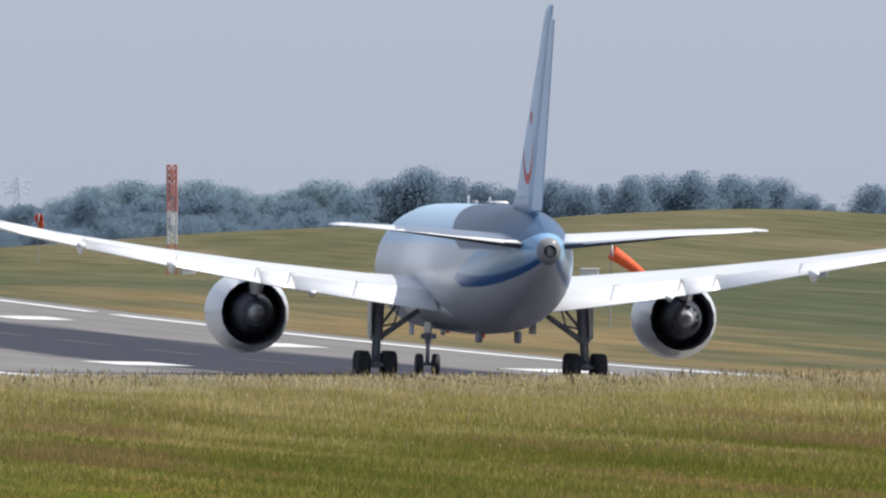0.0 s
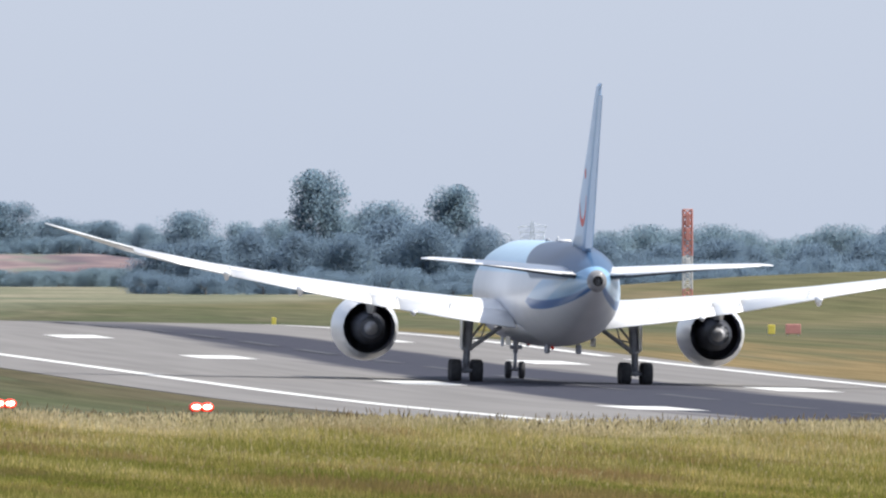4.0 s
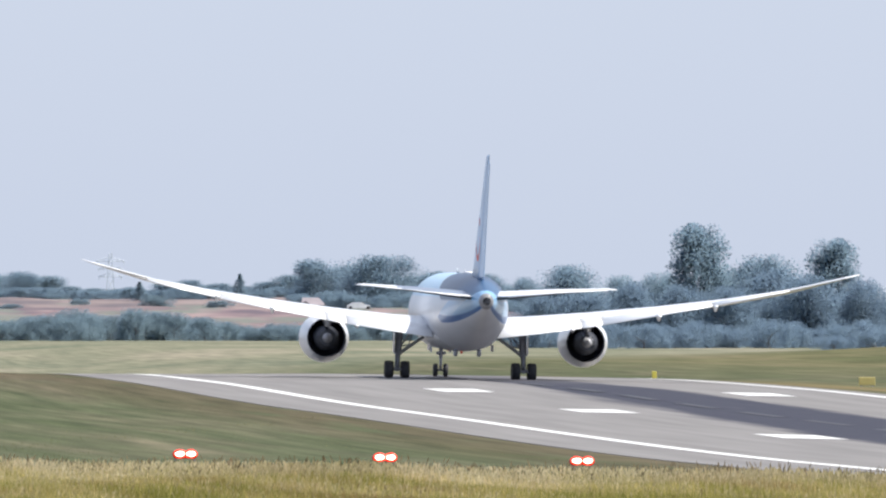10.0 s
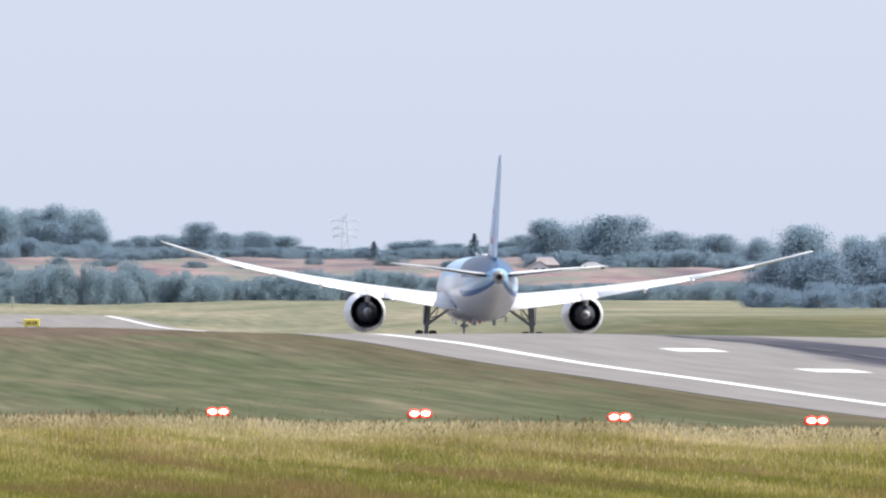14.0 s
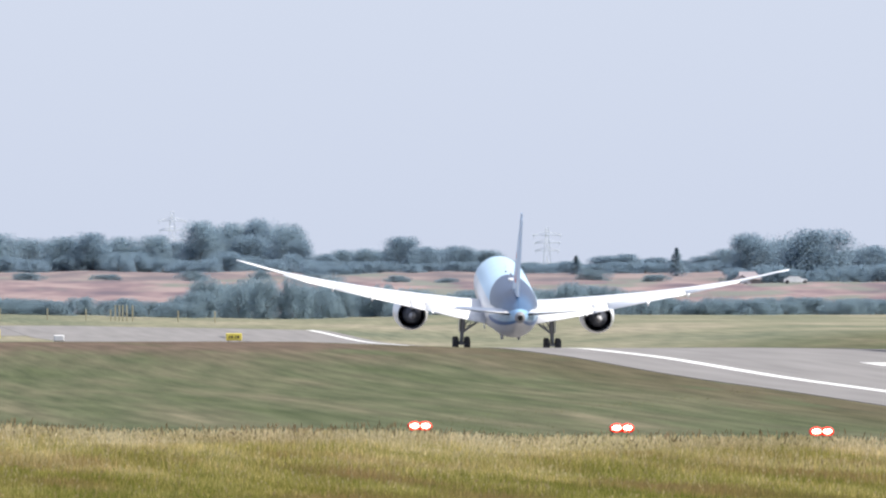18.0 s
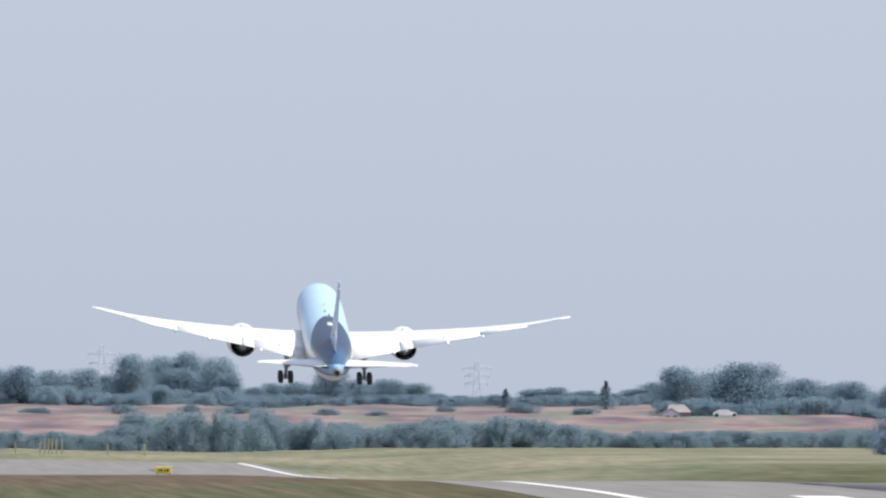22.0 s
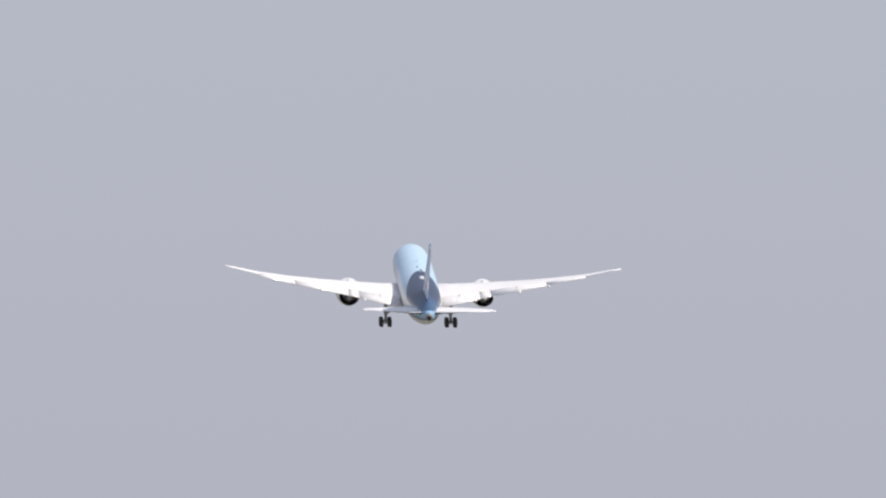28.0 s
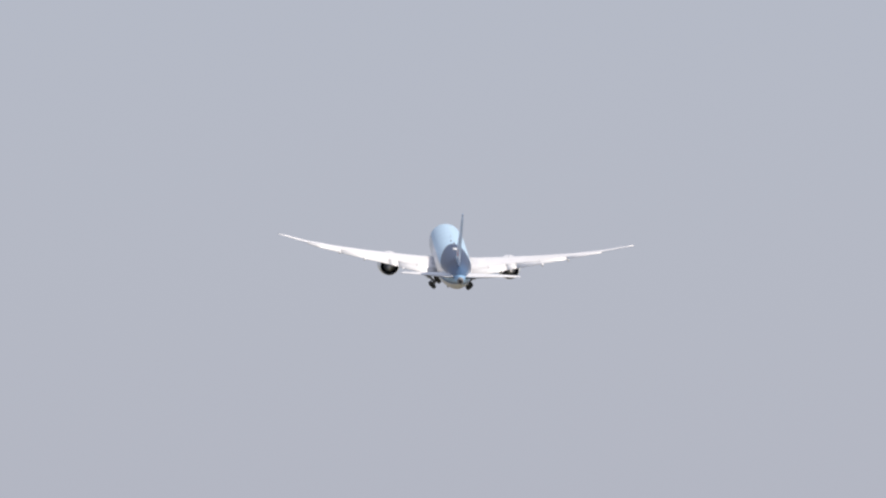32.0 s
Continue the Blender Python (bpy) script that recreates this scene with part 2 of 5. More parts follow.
def blade_material(name, stops, crest, rusty):
    """Grass blades and seed heads on the bank in front: green at its foot, drier towards the crest, with rusty patches; some light passes through."""
    m, n, l, p = nodes_of(name)
    tc, sep, g = n.new("ShaderNodeTexCoord"), n.new("ShaderNodeSeparateXYZ"), n.new("ShaderNodeNewGeometry")
    l.new(tc.outputs["Object"], sep.inputs[0])
    def noise_at(sx, sy, detail):
        mp, t = n.new("ShaderNodeMapping"), n.new("ShaderNodeTexNoise")
        mp.inputs["Scale"].default_value = (sx, sy, 0)
        l.new(tc.outputs["Object"], mp.inputs["Vector"])
        l.new(mp.outputs["Vector"], t.inputs["Vector"])
        t.inputs["Scale"].default_value, t.inputs["Detail"].default_value = 1, detail
        return t.outputs["Fac"]
    def scaled(v, lo, hi, a, b):
        k = n.new("ShaderNodeMapRange")
        k.inputs["From Min"].default_value, k.inputs["From Max"].default_value = lo, hi
        k.inputs["To Min"].default_value, k.inputs["To Max"].default_value = a, b
        l.new(v, k.inputs["Value"])
        return k.outputs[0]
    def add(a, b):
        k = n.new("ShaderNodeMath")
        l.new(a, k.inputs[0])
        l.new(b, k.inputs[1])
        return k.outputs[0]
    v = add(scaled(sep.outputs["Y"], 190, 375, *crest), scaled(noise_at(0.75, 0.020, 6), 0.3, 0.7, -0.30, 0.30))
    v = add(v, scaled(noise_at(3.0, 0.12, 4), 0.3, 0.7, -0.16, 0.16))
    v = add(v, scaled(g.outputs["Random Per Island"], 0, 1, -0.22, 0.22))
    r = n.new("ShaderNodeValToRGB")
    e = r.color_ramp.elements
    while len(e) < len(stops):
        e.new(0.5)
    for k, (pos, c) in zip(e, stops):
        k.position, k.color = pos, (*c, 1)
    l.new(v, r.inputs["Fac"])
    rust = n.new("ShaderNodeMix")
    rust.data_type = "RGBA"
    l.new(scaled(noise_at(0.55, 0.028, 5), 0.50, 0.66, 0.0, rusty), rust.inputs[0])
    l.new(r.outputs["Color"], rust.inputs[6])
    rust.inputs[7].default_value = (0.37, 0.225, 0.125, 1)
    l.new(rust.outputs[2], p.inputs["Base Color"])
    p.inputs["Roughness"].default_value, p.inputs["Specular IOR Level"].default_value = 0.8, 0.06
    tr, blend = n.new("ShaderNodeBsdfTranslucent"), n.new("ShaderNodeMixShader")
    l.new(rust.outputs[2], tr.inputs["Color"])
    blend.inputs[0].default_value = 0.45
    l.new(p.outputs[0], blend.inputs[1])
    l.new(tr.outputs[0], blend.inputs[2])
    l.new(blend.outputs[0], n["Material Output"].inputs["Surface"])
    return m


def runway_material():
    """Worn asphalt with a dark band of tyre rubber along its middle."""
    m, n, l, p = nodes_of("runway_asphalt")
    tc, sep = n.new("ShaderNodeTexCoord"), n.new("ShaderNodeSeparateXYZ")
    l.new(tc.outputs["Object"], sep.inputs[0])
    mp, t = n.new("ShaderNodeMapping"), n.new("ShaderNodeTexNoise")
    mp.inputs["Scale"].default_value = (0.5, 0.012, 0)
    l.new(tc.outputs["Object"], mp.inputs["Vector"])
    l.new(mp.outputs["Vector"], t.inputs["Vector"])
    t.inputs["Scale"].default_value, t.inputs["Detail"].default_value = 1, 6
    grain = n.new("ShaderNodeTexNoise")
    l.new(tc.outputs["Object"], grain.inputs["Vector"])
    grain.inputs["Scale"].default_value, grain.inputs["Detail"].default_value = 1.2, 6
    base = n.new("ShaderNodeValToRGB")
    base.color_ramp.elements[0].position, base.color_ramp.elements[1].position = 0.3, 0.7
    base.color_ramp.elements[0].color, base.color_ramp.elements[1].color = (0.172, 0.163, 0.157, 1), (0.228, 0.217, 0.209, 1)
    l.new(t.outputs["Fac"], base.inputs["Fac"])
    def math(op, a, b, c=None):
        k = n.new("ShaderNodeMath")
        k.operation = op
        for i, v in enumerate((a, b, c)):
            if isinstance(v, (int, float)):
                k.inputs[i].default_value = v
            elif v is not None:
                l.new(v, k.inputs[i])
        return k.outputs[0]
    # the rubber lies between a straight far side and a near side that closes in on it
    near_side = math("MULTIPLY_ADD", math("MINIMUM", sep.outputs["Y"], 1500.0), 0.018, 77.8)
    away = math("MAXIMUM", math("SUBTRACT", sep.outputs["X"], 113.2), math("SUBTRACT", near_side, sep.outputs["X"]))
    away = math("MULTIPLY_ADD", t.outputs["Fac"], 5.0, math("SUBTRACT", away, 2.5))
    band = n.new("ShaderNodeMapRange")
    band.interpolation_type = "SMOOTHSTEP"
    band.inputs["From Min"].default_value, band.inputs["From Max"].default_value = 1.1, -1.1
    l.new(away, band.inputs["Value"])
    ends = n.new("ShaderNodeMapRange")
    ends.interpolation_type = "SMOOTHSTEP"
    ends.inputs["From Min"].default_value, ends.inputs["From Max"].default_value = 1750, 1450
    l.new(sep.outputs["Y"], ends.inputs["Value"])
    streak = n.new("ShaderNodeMapRange")
    streak.inputs["From Min"].default_value, streak.inputs["From Max"].default_value = 0.25, 0.6
    streak.inputs["To Min"].default_value, streak.inputs["To Max"].default_value = 0.86, 1.0
    l.new(grain.outputs["Fac"], streak.inputs["Value"])
    fac = math("MULTIPLY", math("MULTIPLY", band.outputs[0], ends.outputs[0]), streak.outputs[0])
    mix = n.new("ShaderNodeMix")
    mix.data_type = "RGBA"
    l.new(fac, mix.inputs[0])
    l.new(base.outputs["Color"], mix.inputs[6])
    mix.inputs[7].default_value = (0.034, 0.035, 0.052, 1)
    l.new(mix.outputs[2], p.inputs["Base Color"])
    p.inputs["Roughness"].default_value, p.inputs["Specular IOR Level"].default_value = 0.85, 0.2
    return m


def livery_material():
    """Fuselage paint: pale blue crown, white sides, navy crown and a mid-blue wave at the tail, pale tail cone."""
    m, n, l, p = nodes_of("fuselage_livery")
    tc, sep = n.new("ShaderNodeTexCoord"), n.new("ShaderNodeSeparateXYZ")
    l.new(tc.outputs["Object"], sep.inputs[0])
    y, z = sep.outputs["Y"], sep.outputs["Z"]
    dirt = n.new("ShaderNodeTexNoise")
    l.new(tc.outputs["Object"], dirt.inputs["Vector"])
    dirt.inputs["Scale"].default_value, dirt.inputs["Detail"].default_value = 0.5, 5
    def math(op, a, b, c=None):
        k = n.new("ShaderNodeMath")
        k.operation = op
        for i, v in enumerate((a, b, c)):
            if isinstance(v, (int, float)):
                k.inputs[i].default_value = v
            elif v is not None:
                l.new(v, k.inputs[i])
        return k.outputs[0]
    def step(v, lo, hi):
        k = n.new("ShaderNodeMapRange")
        k.interpolation_type = "SMOOTHSTEP"
        k.inputs["From Min"].default_value, k.inputs["From Max"].default_value = lo, hi
        l.new(v, k.inputs["Value"])
        return k.outputs[0]
    def over(fac, a, b):
        k = n.new("ShaderNodeMix")
        k.data_type = "RGBA"
        l.new(fac, k.inputs[0])
        for i, v in ((6, a), (7, b)):
            if isinstance(v, tuple):
                k.inputs[i].default_value = (*v, 1)
            else:
                l.new(v, k.inputs[i])
        return k.outputs[2]
    c = over(step(z, 6.25, 6.45), (0.70, 0.71, 0.74), (0.48, 0.68, 0.84))
    # navy crown behind a rounded front edge
    edge = math("MULTIPLY_ADD", z, 6.0, math("MULTIPLY", y, -1.0))
    navy = math("MULTIPLY", step(edge, 50.0, 50.8), step(z, 6.0, 6.2))
    c = over(navy, c, (0.030, 0.052, 0.105))
    # the navy pales towards the tail
    c = over(math("MULTIPLY", navy, step(y, -17.0, -23.5)), c, (0.050, 0.112, 0.215))
    # below it a pale blue field, and a mid-blue wave that sags and climbs again to the tail
    sag = math("MULTIPLY_ADD", math("POWER", math("ADD", y, 15.5), 2.0), 0.0085, 4.33)
    up = math("SUBTRACT", z, sag)
    front = step(math("MULTIPLY_ADD", math("ABSOLUTE", math("SUBTRACT", z, 4.75), 0.0), 4.0, y), -12.0, -12.9)
    low = math("MULTIPLY", front, step(z, 6.12, 6.02))
    c = over(math("MULTIPLY", low, step(up, 0.0, 0.07)), c, (0.40, 0.56, 0.74))
    c = over(math("MULTIPLY", step(math("MULTIPLY_ADD", z, 4.0, y), 1.2, 0.8), step(up, 0.0, 0.07)), c, (0.26, 0.48, 0.72))
    band = math("MULTIPLY", math("MULTIPLY", front, step(up, 0.0, 0.07)), step(math("MULTIPLY_ADD", y, -0.03, up), 1.12, 0.98))
    c = over(band, c, (0.012, 0.125, 0.370))
    c = over(step(y, -27.35, -27.45), c, (0.30, 0.30, 0.31))
    k = n.new("ShaderNodeMix")
    k.data_type, k.blend_type = "RGBA", "MULTIPLY"
    k.inputs[0].default_value = 1.0
    r = n.new("ShaderNodeValToRGB")
    r.color_ramp.elements[0].color, r.color_ramp.elements[1].color = (0.86, 0.86, 0.87, 1), (1, 1, 1, 1)
    l.new(dirt.outputs["Fac"], r.inputs["Fac"])
    l.new(c, k.inputs[6])
    l.new(r.outputs["Color"], k.inputs[7])
    l.new(k.outputs[2], p.inputs["Base Color"])
    p.inputs["Roughness"].default_value, p.inputs["Specular IOR Level"].default_value = 0.30, 0.32
    return m


def bank_material():
    """Bare reddish earth with drifts of weeds; grass takes over on top."""
    m, n, l, p = nodes_of("bank_earth")
    tc, sep = n.new("ShaderNodeTexCoord"), n.new("ShaderNodeSeparateXYZ")
    l.new(tc.outputs["Object"], sep.inputs[0])
    def noise_at(scale, detail):
        mp, t = n.new("ShaderNodeMapping"), n.new("ShaderNodeTexNoise")
        mp.inputs["Scale"].default_value = scale
        l.new(tc.outputs["Object"], mp.inputs["Vector"])
        l.new(mp.outputs["Vector"], t.inputs["Vector"])
        t.inputs["Scale"].default_value, t.inputs["Detail"].default_value = 1, detail
        return t
    soil = n.new("ShaderNodeValToRGB")
    e = soil.color_ramp.elements
    e.new(0.5)
    for k, (pos, c) in zip(e, ((0.36, (0.125, 0.100, 0.118)), (0.50, (0.200, 0.148, 0.154)), (0.62, (0.275, 0.212, 0.205)))):
        k.position, k.color = pos, (*c, 1)
    l.new(noise_at((0.085, 0.012, 1.0), 8).outputs["Fac"], soil.inputs["Fac"])
    weeds = n.new("ShaderNodeMapRange")
    weeds.interpolation_type = "SMOOTHSTEP"
    weeds.inputs["From Min"].default_value, weeds.inputs["From Max"].default_value = 0.50, 0.66
    l.new(noise_at((0.06, 0.010, 0.7), 8).outputs["Fac"], weeds.inputs["Value"])
    top = n.new("ShaderNodeMapRange")
    top.interpolation_type = "SMOOTHSTEP"
    top.inputs["From Min"].default_value, top.inputs["From Max"].default_value = 6.9, 7.9
    top.inputs["To Max"].default_value = 0.22
    l.new(sep.outputs["Z"], top.inputs["Value"])
    most = n.new("ShaderNodeMath")
    most.operation = "MAXIMUM"
    l.new(weeds.outputs[0], most.inputs[0])
    l.new(top.outputs[0], most.inputs[1])
    green = n.new("ShaderNodeValToRGB")
    green.color_ramp.elements[0].color, green.color_ramp.elements[1].color = (0.135, 0.155, 0.140, 1), (0.200, 0.205, 0.172, 1)
    l.new(noise_at((0.3, 0.1, 1.0), 5).outputs["Fac"], green.inputs["Fac"])
    mix = n.new("ShaderNodeMix")
    mix.data_type = "RGBA"
    l.new(most.outputs[0], mix.inputs[0])
    l.new(soil.outputs["Color"], mix.inputs[6])
    l.new(green.outputs["Color"], mix.inputs[7])
    l.new(mix.outputs[2], p.inputs["Base Color"])
    p.inputs["Roughness"].default_value, p.inputs["Specular IOR Level"].default_value = 0.95, 0.1
    return m


FIELD, ASPHALT, LIVERY = field_material(), runway_material(), livery_material()
EARTH = bank_material()
BLADE = blade_material("grass_blades", ((0.0, (0.210, 0.215, 0.046)), (0.30, (0.365, 0.330, 0.092)), (0.60, (0.610, 0.495, 0.195)), (1.0, (0.93, 0.75, 0.43))), (0.14, 0.78), 0.7)
STALK = blade_material("dry_stalks", ((0.0, (0.10, 0.075, 0.04)), (0.5, (0.24, 0.18, 0.10)), (1.0, (0.46, 0.36, 0.22))), (0.0, 0.7), 0.3)
HEAD = blade_material("seed_heads", ((0.0, (0.34, 0.26, 0.12)), (0.5, (0.64, 0.52, 0.28)), (1.0, (0.92, 0.77, 0.50))), (0.05, 0.85), 0.25)


# ---- mesh helpers ----
def mesh_object(name, bm, material, smooth=False):
    me = bpy.data.meshes.new(name)
    bm.to_mesh(me)
    bm.free()
    for m in (material if isinstance(material, (list, tuple)) else (material,)):
        me.materials.append(m)
    if smooth:
        me.polygons.foreach_set("use_smooth", [True] * len(me.polygons))
    return new(name, me)


def part(name, bm, material, parent, label="", at=(0, 0, 0), smooth=True):
    ob = mesh_object(name, bm, material, smooth)
    ob.parent, ob.location = parent, at
    return tagged(ob, label) if label else ob


def shared(name, data, parent, at=(0, 0, 0), turn=(0, 0, 0)):
    ob = new(name, data)
    ob.parent, ob.location, ob.rotation_euler = parent, at, turn
    return ob


def thing(name, at=(0, 0, 0), turn=0.0):
    ob = new(name)
    ob.location, ob.rotation_euler = at, (0, 0, turn)
    return ob


def box(bm, centre, size, bevel=0.0, turn=None):
    m = Matrix.Translation(centre) @ (turn or Matrix()) @ Matrix.Diagonal((*size, 1))
    made = bmesh.ops.create_cube(bm, size=1.0, matrix=m)
    if bevel:
        edges = list({e for v in made["verts"] for e in v.link_edges})
        bmesh.ops.bevel(bm, geom=edges, offset=bevel, segments=1, affect="EDGES")
    return bm


def rod(bm, a, b, ra, rb=None, n=10):
    a, b = Vector(a), Vector(b)
    d = b - a
    m = Matrix.Translation((a + b) / 2) @ d.to_track_quat("Z", "Y").to_matrix().to_4x4()
    bmesh.ops.create_cone(bm, cap_ends=True, segments=n, radius1=ra, radius2=ra if rb is None else rb, depth=d.length, matrix=m)
    return bm


def loft(bm, rings, caps=True, closed=True):
    rows = [[bm.verts.new(p) for p in r] for r in rings]
    k = len(rows[0])
    for a, b in zip(rows, rows[1:]):
        for i in range(k if closed else k - 1):
            j = (i + 1) % k
            bm.faces.new((a[i], a[j], b[j], b[i]))
    if caps:
        bm.faces.new(list(reversed(rows[0])))
        bm.faces.new(rows[-1])
    bmesh.ops.recalc_face_normals(bm, faces=bm.faces)
    return bm


def turned(bm, profile, n=48, teeth=0, depth=0.0, caps=False):
    """A body of revolution along y; profile of (y, radius); teeth cut chevrons into the last ring."""
    rings = []
    for k, (y, r) in enumerate(profile):
        ring = []
        for i in range(n):
            a = 2 * math.pi * i / n
            dy = 0.0
            if teeth and k == len(profile) - 1:
                ph = (i * teeth / n) % 1.0
                dy = depth * abs(2 * ph - 1)
            ring.append((r * math.cos(a), y + dy, r * math.sin(a)))
        rings.append(ring)
    return loft(bm, rings, caps)


# ---- terrain ----
KNOTS = [(-400, 6.3), (0, 6.3), (137, 5.75), (250, 5.3), (355, 4.9), (430, 3.9), (560, 2.2), (700, .9), (820, .1), (901, -.05), (970, -.05),
         (1038, .02), (1116, .26), (1279, 1.0), (1473, 2.1), (1604, 2.35), (1680, 2.2), (1757, 1.60), (1840, .59), (1917, -.32), (1975, -.8), (2100, -1.1), (2400, -1.2), (2984, -1.3),
         (3253, 0.), (3600, .8), (3900, 1.5), (5200, 3.)]


def knot_slopes():
    h = [b[0] - a[0] for a, b in zip(KNOTS, KNOTS[1:])]
    d = [(b[1] - a[1]) / (b[0] - a[0]) for a, b in zip(KNOTS, KNOTS[1:])]
    m = [d[0]]
    for i in range(1, len(KNOTS) - 1):
        w1, w2 = 2 * h[i] + h[i - 1], h[i] + 2 * h[i - 1]
        m.append((w1 + w2) / (w1 / d[i - 1] + w2 / d[i]) if d[i - 1] * d[i] > 0 else 0.0)
    return m + [d[-1]]


SLOPES = knot_slopes()


def along(y):
    i = max(0, min(len(KNOTS) - 2, next((k for k, q in enumerate(KNOTS) if q[0] > y), len(KNOTS) - 1) - 1))
    h = KNOTS[i + 1][0] - KNOTS[i][0]
    t = (y - KNOTS[i][0]) / h
    return ((2 * t ** 3 - 3 * t * t + 1) * KNOTS[i][1] + (t ** 3 - 2 * t * t + t) * h * SLOPES[i]
            + (3 * t * t - 2 * t ** 3) * KNOTS[i + 1][1] + (t ** 3 - t * t) * h * SLOPES[i + 1])


def ease(a, b, x):
    t = min(max((x - a) / (b - a), 0), 1)
    return t * t * (3 - 2 * t)


def height(x, y):
    """The lie of the land: a bank in front, a hump along the runway, a knoll on its right."""
    fall = 0.018 if x > 105 else 0.018 + 0.003 * ease(950, 1080, y) - 0.013 * ease(1150, 1420, y) - 0.012 * ease(1550, 1670, y) + 0.022 * ease(1720, 1850, y)
    tilt = min(max(-fall * (x - 105), -1.0), 1.1 - 0.75 * ease(1000, 1350, y))
    swell = ease(77, 62, x) * ease(1380, 1520, y) * (1 - ease(1720, 1860, y))
    tilt += (0.52 - tilt) * swell
    near = 1 - ease(400, 700, y)
    tilt = tilt * (1 - near) + near * -0.016 * max(min(x - 23, 11), -20)
    z = along(y) + tilt
    if y > 1500:
        z += ease(128, 175, x) * ease(1500, 1800, y) * max(0.0, 1.3 - z)
    rise = 4.5 * ease(185, 238, x) * (1 - ease(280, 312, x)) + 1.9 * math.exp(-.5 * ((x - 275.5) / (12 if x < 275.5 else 9)) ** 2)
    return z + rise * math.exp(-.5 * ((y - 2150) / 250) ** 2)


def ramped(stops):
    out = []
    for (a, _), (b, step) in zip(stops, stops[1:]):
        k = max(1, round((b - a) / step))
        out += [a + (b - a) * i / k for i in range(k)]
    return out + [stops[-1][0]]


RUNWAY = (75.5, 128.5, 560.0, 3255.0)


def ground_sheet():
    xs = ramped([(-1500, 0), (-100, 140), (0, 10), (70, 7), (75.5, 5.5), (128.5, 12), (132, 3.5), (340, 6.5), (700, 15), (2500, 150)])
    ys = ramped([(-400, 0), (100, 100), (560, 10), (1000, 12), (1800, 14), (3260, 24), (4980, 60)])
    bm = bmesh.new()
    grid = [[bm.verts.new((x, y, height(x, y) - (0.15 if RUNWAY[0] < x < RUNWAY[1] and RUNWAY[2] < y < RUNWAY[3] else 0.0))) for x in xs] for y in ys]
    for a, b in zip(grid, grid[1:]):
        for i in range(len(xs) - 1):
            bm.faces.new((a[i], a[i + 1], b[i + 1], b[i]))
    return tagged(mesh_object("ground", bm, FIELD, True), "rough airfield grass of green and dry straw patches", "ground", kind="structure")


def strip(name, x0, x1, y0, y1, material, lift, thick=0.0, step=12.0):
    """A sheet laid on the land between two lines along the runway."""
    k = max(1, round((y1 - y0) / step))
    w = max(1, round((x1 - x0) / 12.0))
    bm = bmesh.new()
    grid = [[bm.verts.new((x0 + (x1 - x0) * j / w, y0 + (y1 - y0) * i / k, height(x0 + (x1 - x0) * j / w, y0 + (y1 - y0) * i / k) + lift)) for j in range(w + 1)]
            for i in range(k + 1)]
    for a, b in zip(grid, grid[1:]):
        for j in range(w):
            bm.faces.new((a[j], a[j + 1], b[j + 1], b[j]))
    if thick:
        low = bmesh.ops.extrude_face_region(bm, geom=bm.faces[:])
        for v in low["geom"]:
            if isinstance(v, bmesh.types.BMVert):
                v.co.z -= thick
        bmesh.ops.recalc_face_normals(bm, faces=bm.faces)
    return mesh_object(name, bm, material)


def runway():
    deck = tagged(strip("runway", RUNWAY[0], RUNWAY[1], RUNWAY[2], RUNWAY[3], ASPHALT, 0.03, 0.2), "grey worn asphalt runway with a dark rubber band", "runway", kind="structure")
    exit_way = strip("taxiway", 20.0, 75.4, 3060.0, 3250.0, ASPHALT, 0.03, 0.2)
    tagged(exit_way, "pale grey taxiway joining the far end of the runway", "taxiway", kind="structure")
    def mark(x0, x1, y0, y1, label, paint=LINE):
        ob = strip("runway_marking", x0, x1, y0, y1, paint, 0.05, 0.0, 6.0)
        ob.parent = deck
        tagged(ob, label)
    mark(81.6, 82.6, 570, 2300, "white painted runway edge line")
    mark(125.4, 126.4, 570, 1315, "white painted runway edge line")
    mark(125.4, 126.4, 1330, 3250, "white painted runway edge line")
    for y in (833, 982, 1118, 1270, 1402):
        for x in (94.4, 115.6):
            mark(x, x + 3.6, y, y + 22.5, "white painted touchdown bar")
    for k in range(50):
        y = 610 + 50 * k
        mark(105.6, 106.5, y, y + 30, "worn white centre line dash", FADED)


ground_sheet()
runway()


# ---- the airliner ----
SECTION = ((1.0, 0.0, 0.0), (0.75, 0.30, -0.18), (0.5, 0.52, -0.36), (0.28, 0.60, -0.42), (0.12, 0.48, -0.34), (0.03, 0.26, -0.20), (0.0, 0.0, 0.0))


def foil(x, le, te, zle, zte, thick, upright=False):
    """A closed wing section at span x: le and te along y, zle and zte their heights."""
    pts = [(c, u) for c, u, _ in SECTION] + [(c, w) for c, _, w in reversed(SECTION[1:-1])]
    out = []
    for c, u in pts:
        y, z = le + (te - le) * c, zle + (zte - zle) * c + u * thick
        out.append((u * thick, y, x) if upright else (x, y, z))
    return out


def blunt(x, le, te, zle, zte, thick):
    """The same section ended at its rear spar."""
    out = []
    for k, (c, u, w) in enumerate(SECTION):
        out.append((min(c, 0.75), 0.30 if k == 0 else u))
    pts = out + [(c, w) for c, _, w in reversed(SECTION[1:-1])]
    return [(x, le + (te - le) * c, zle + (zte - zle) * c + u * thick) for c, u in pts]


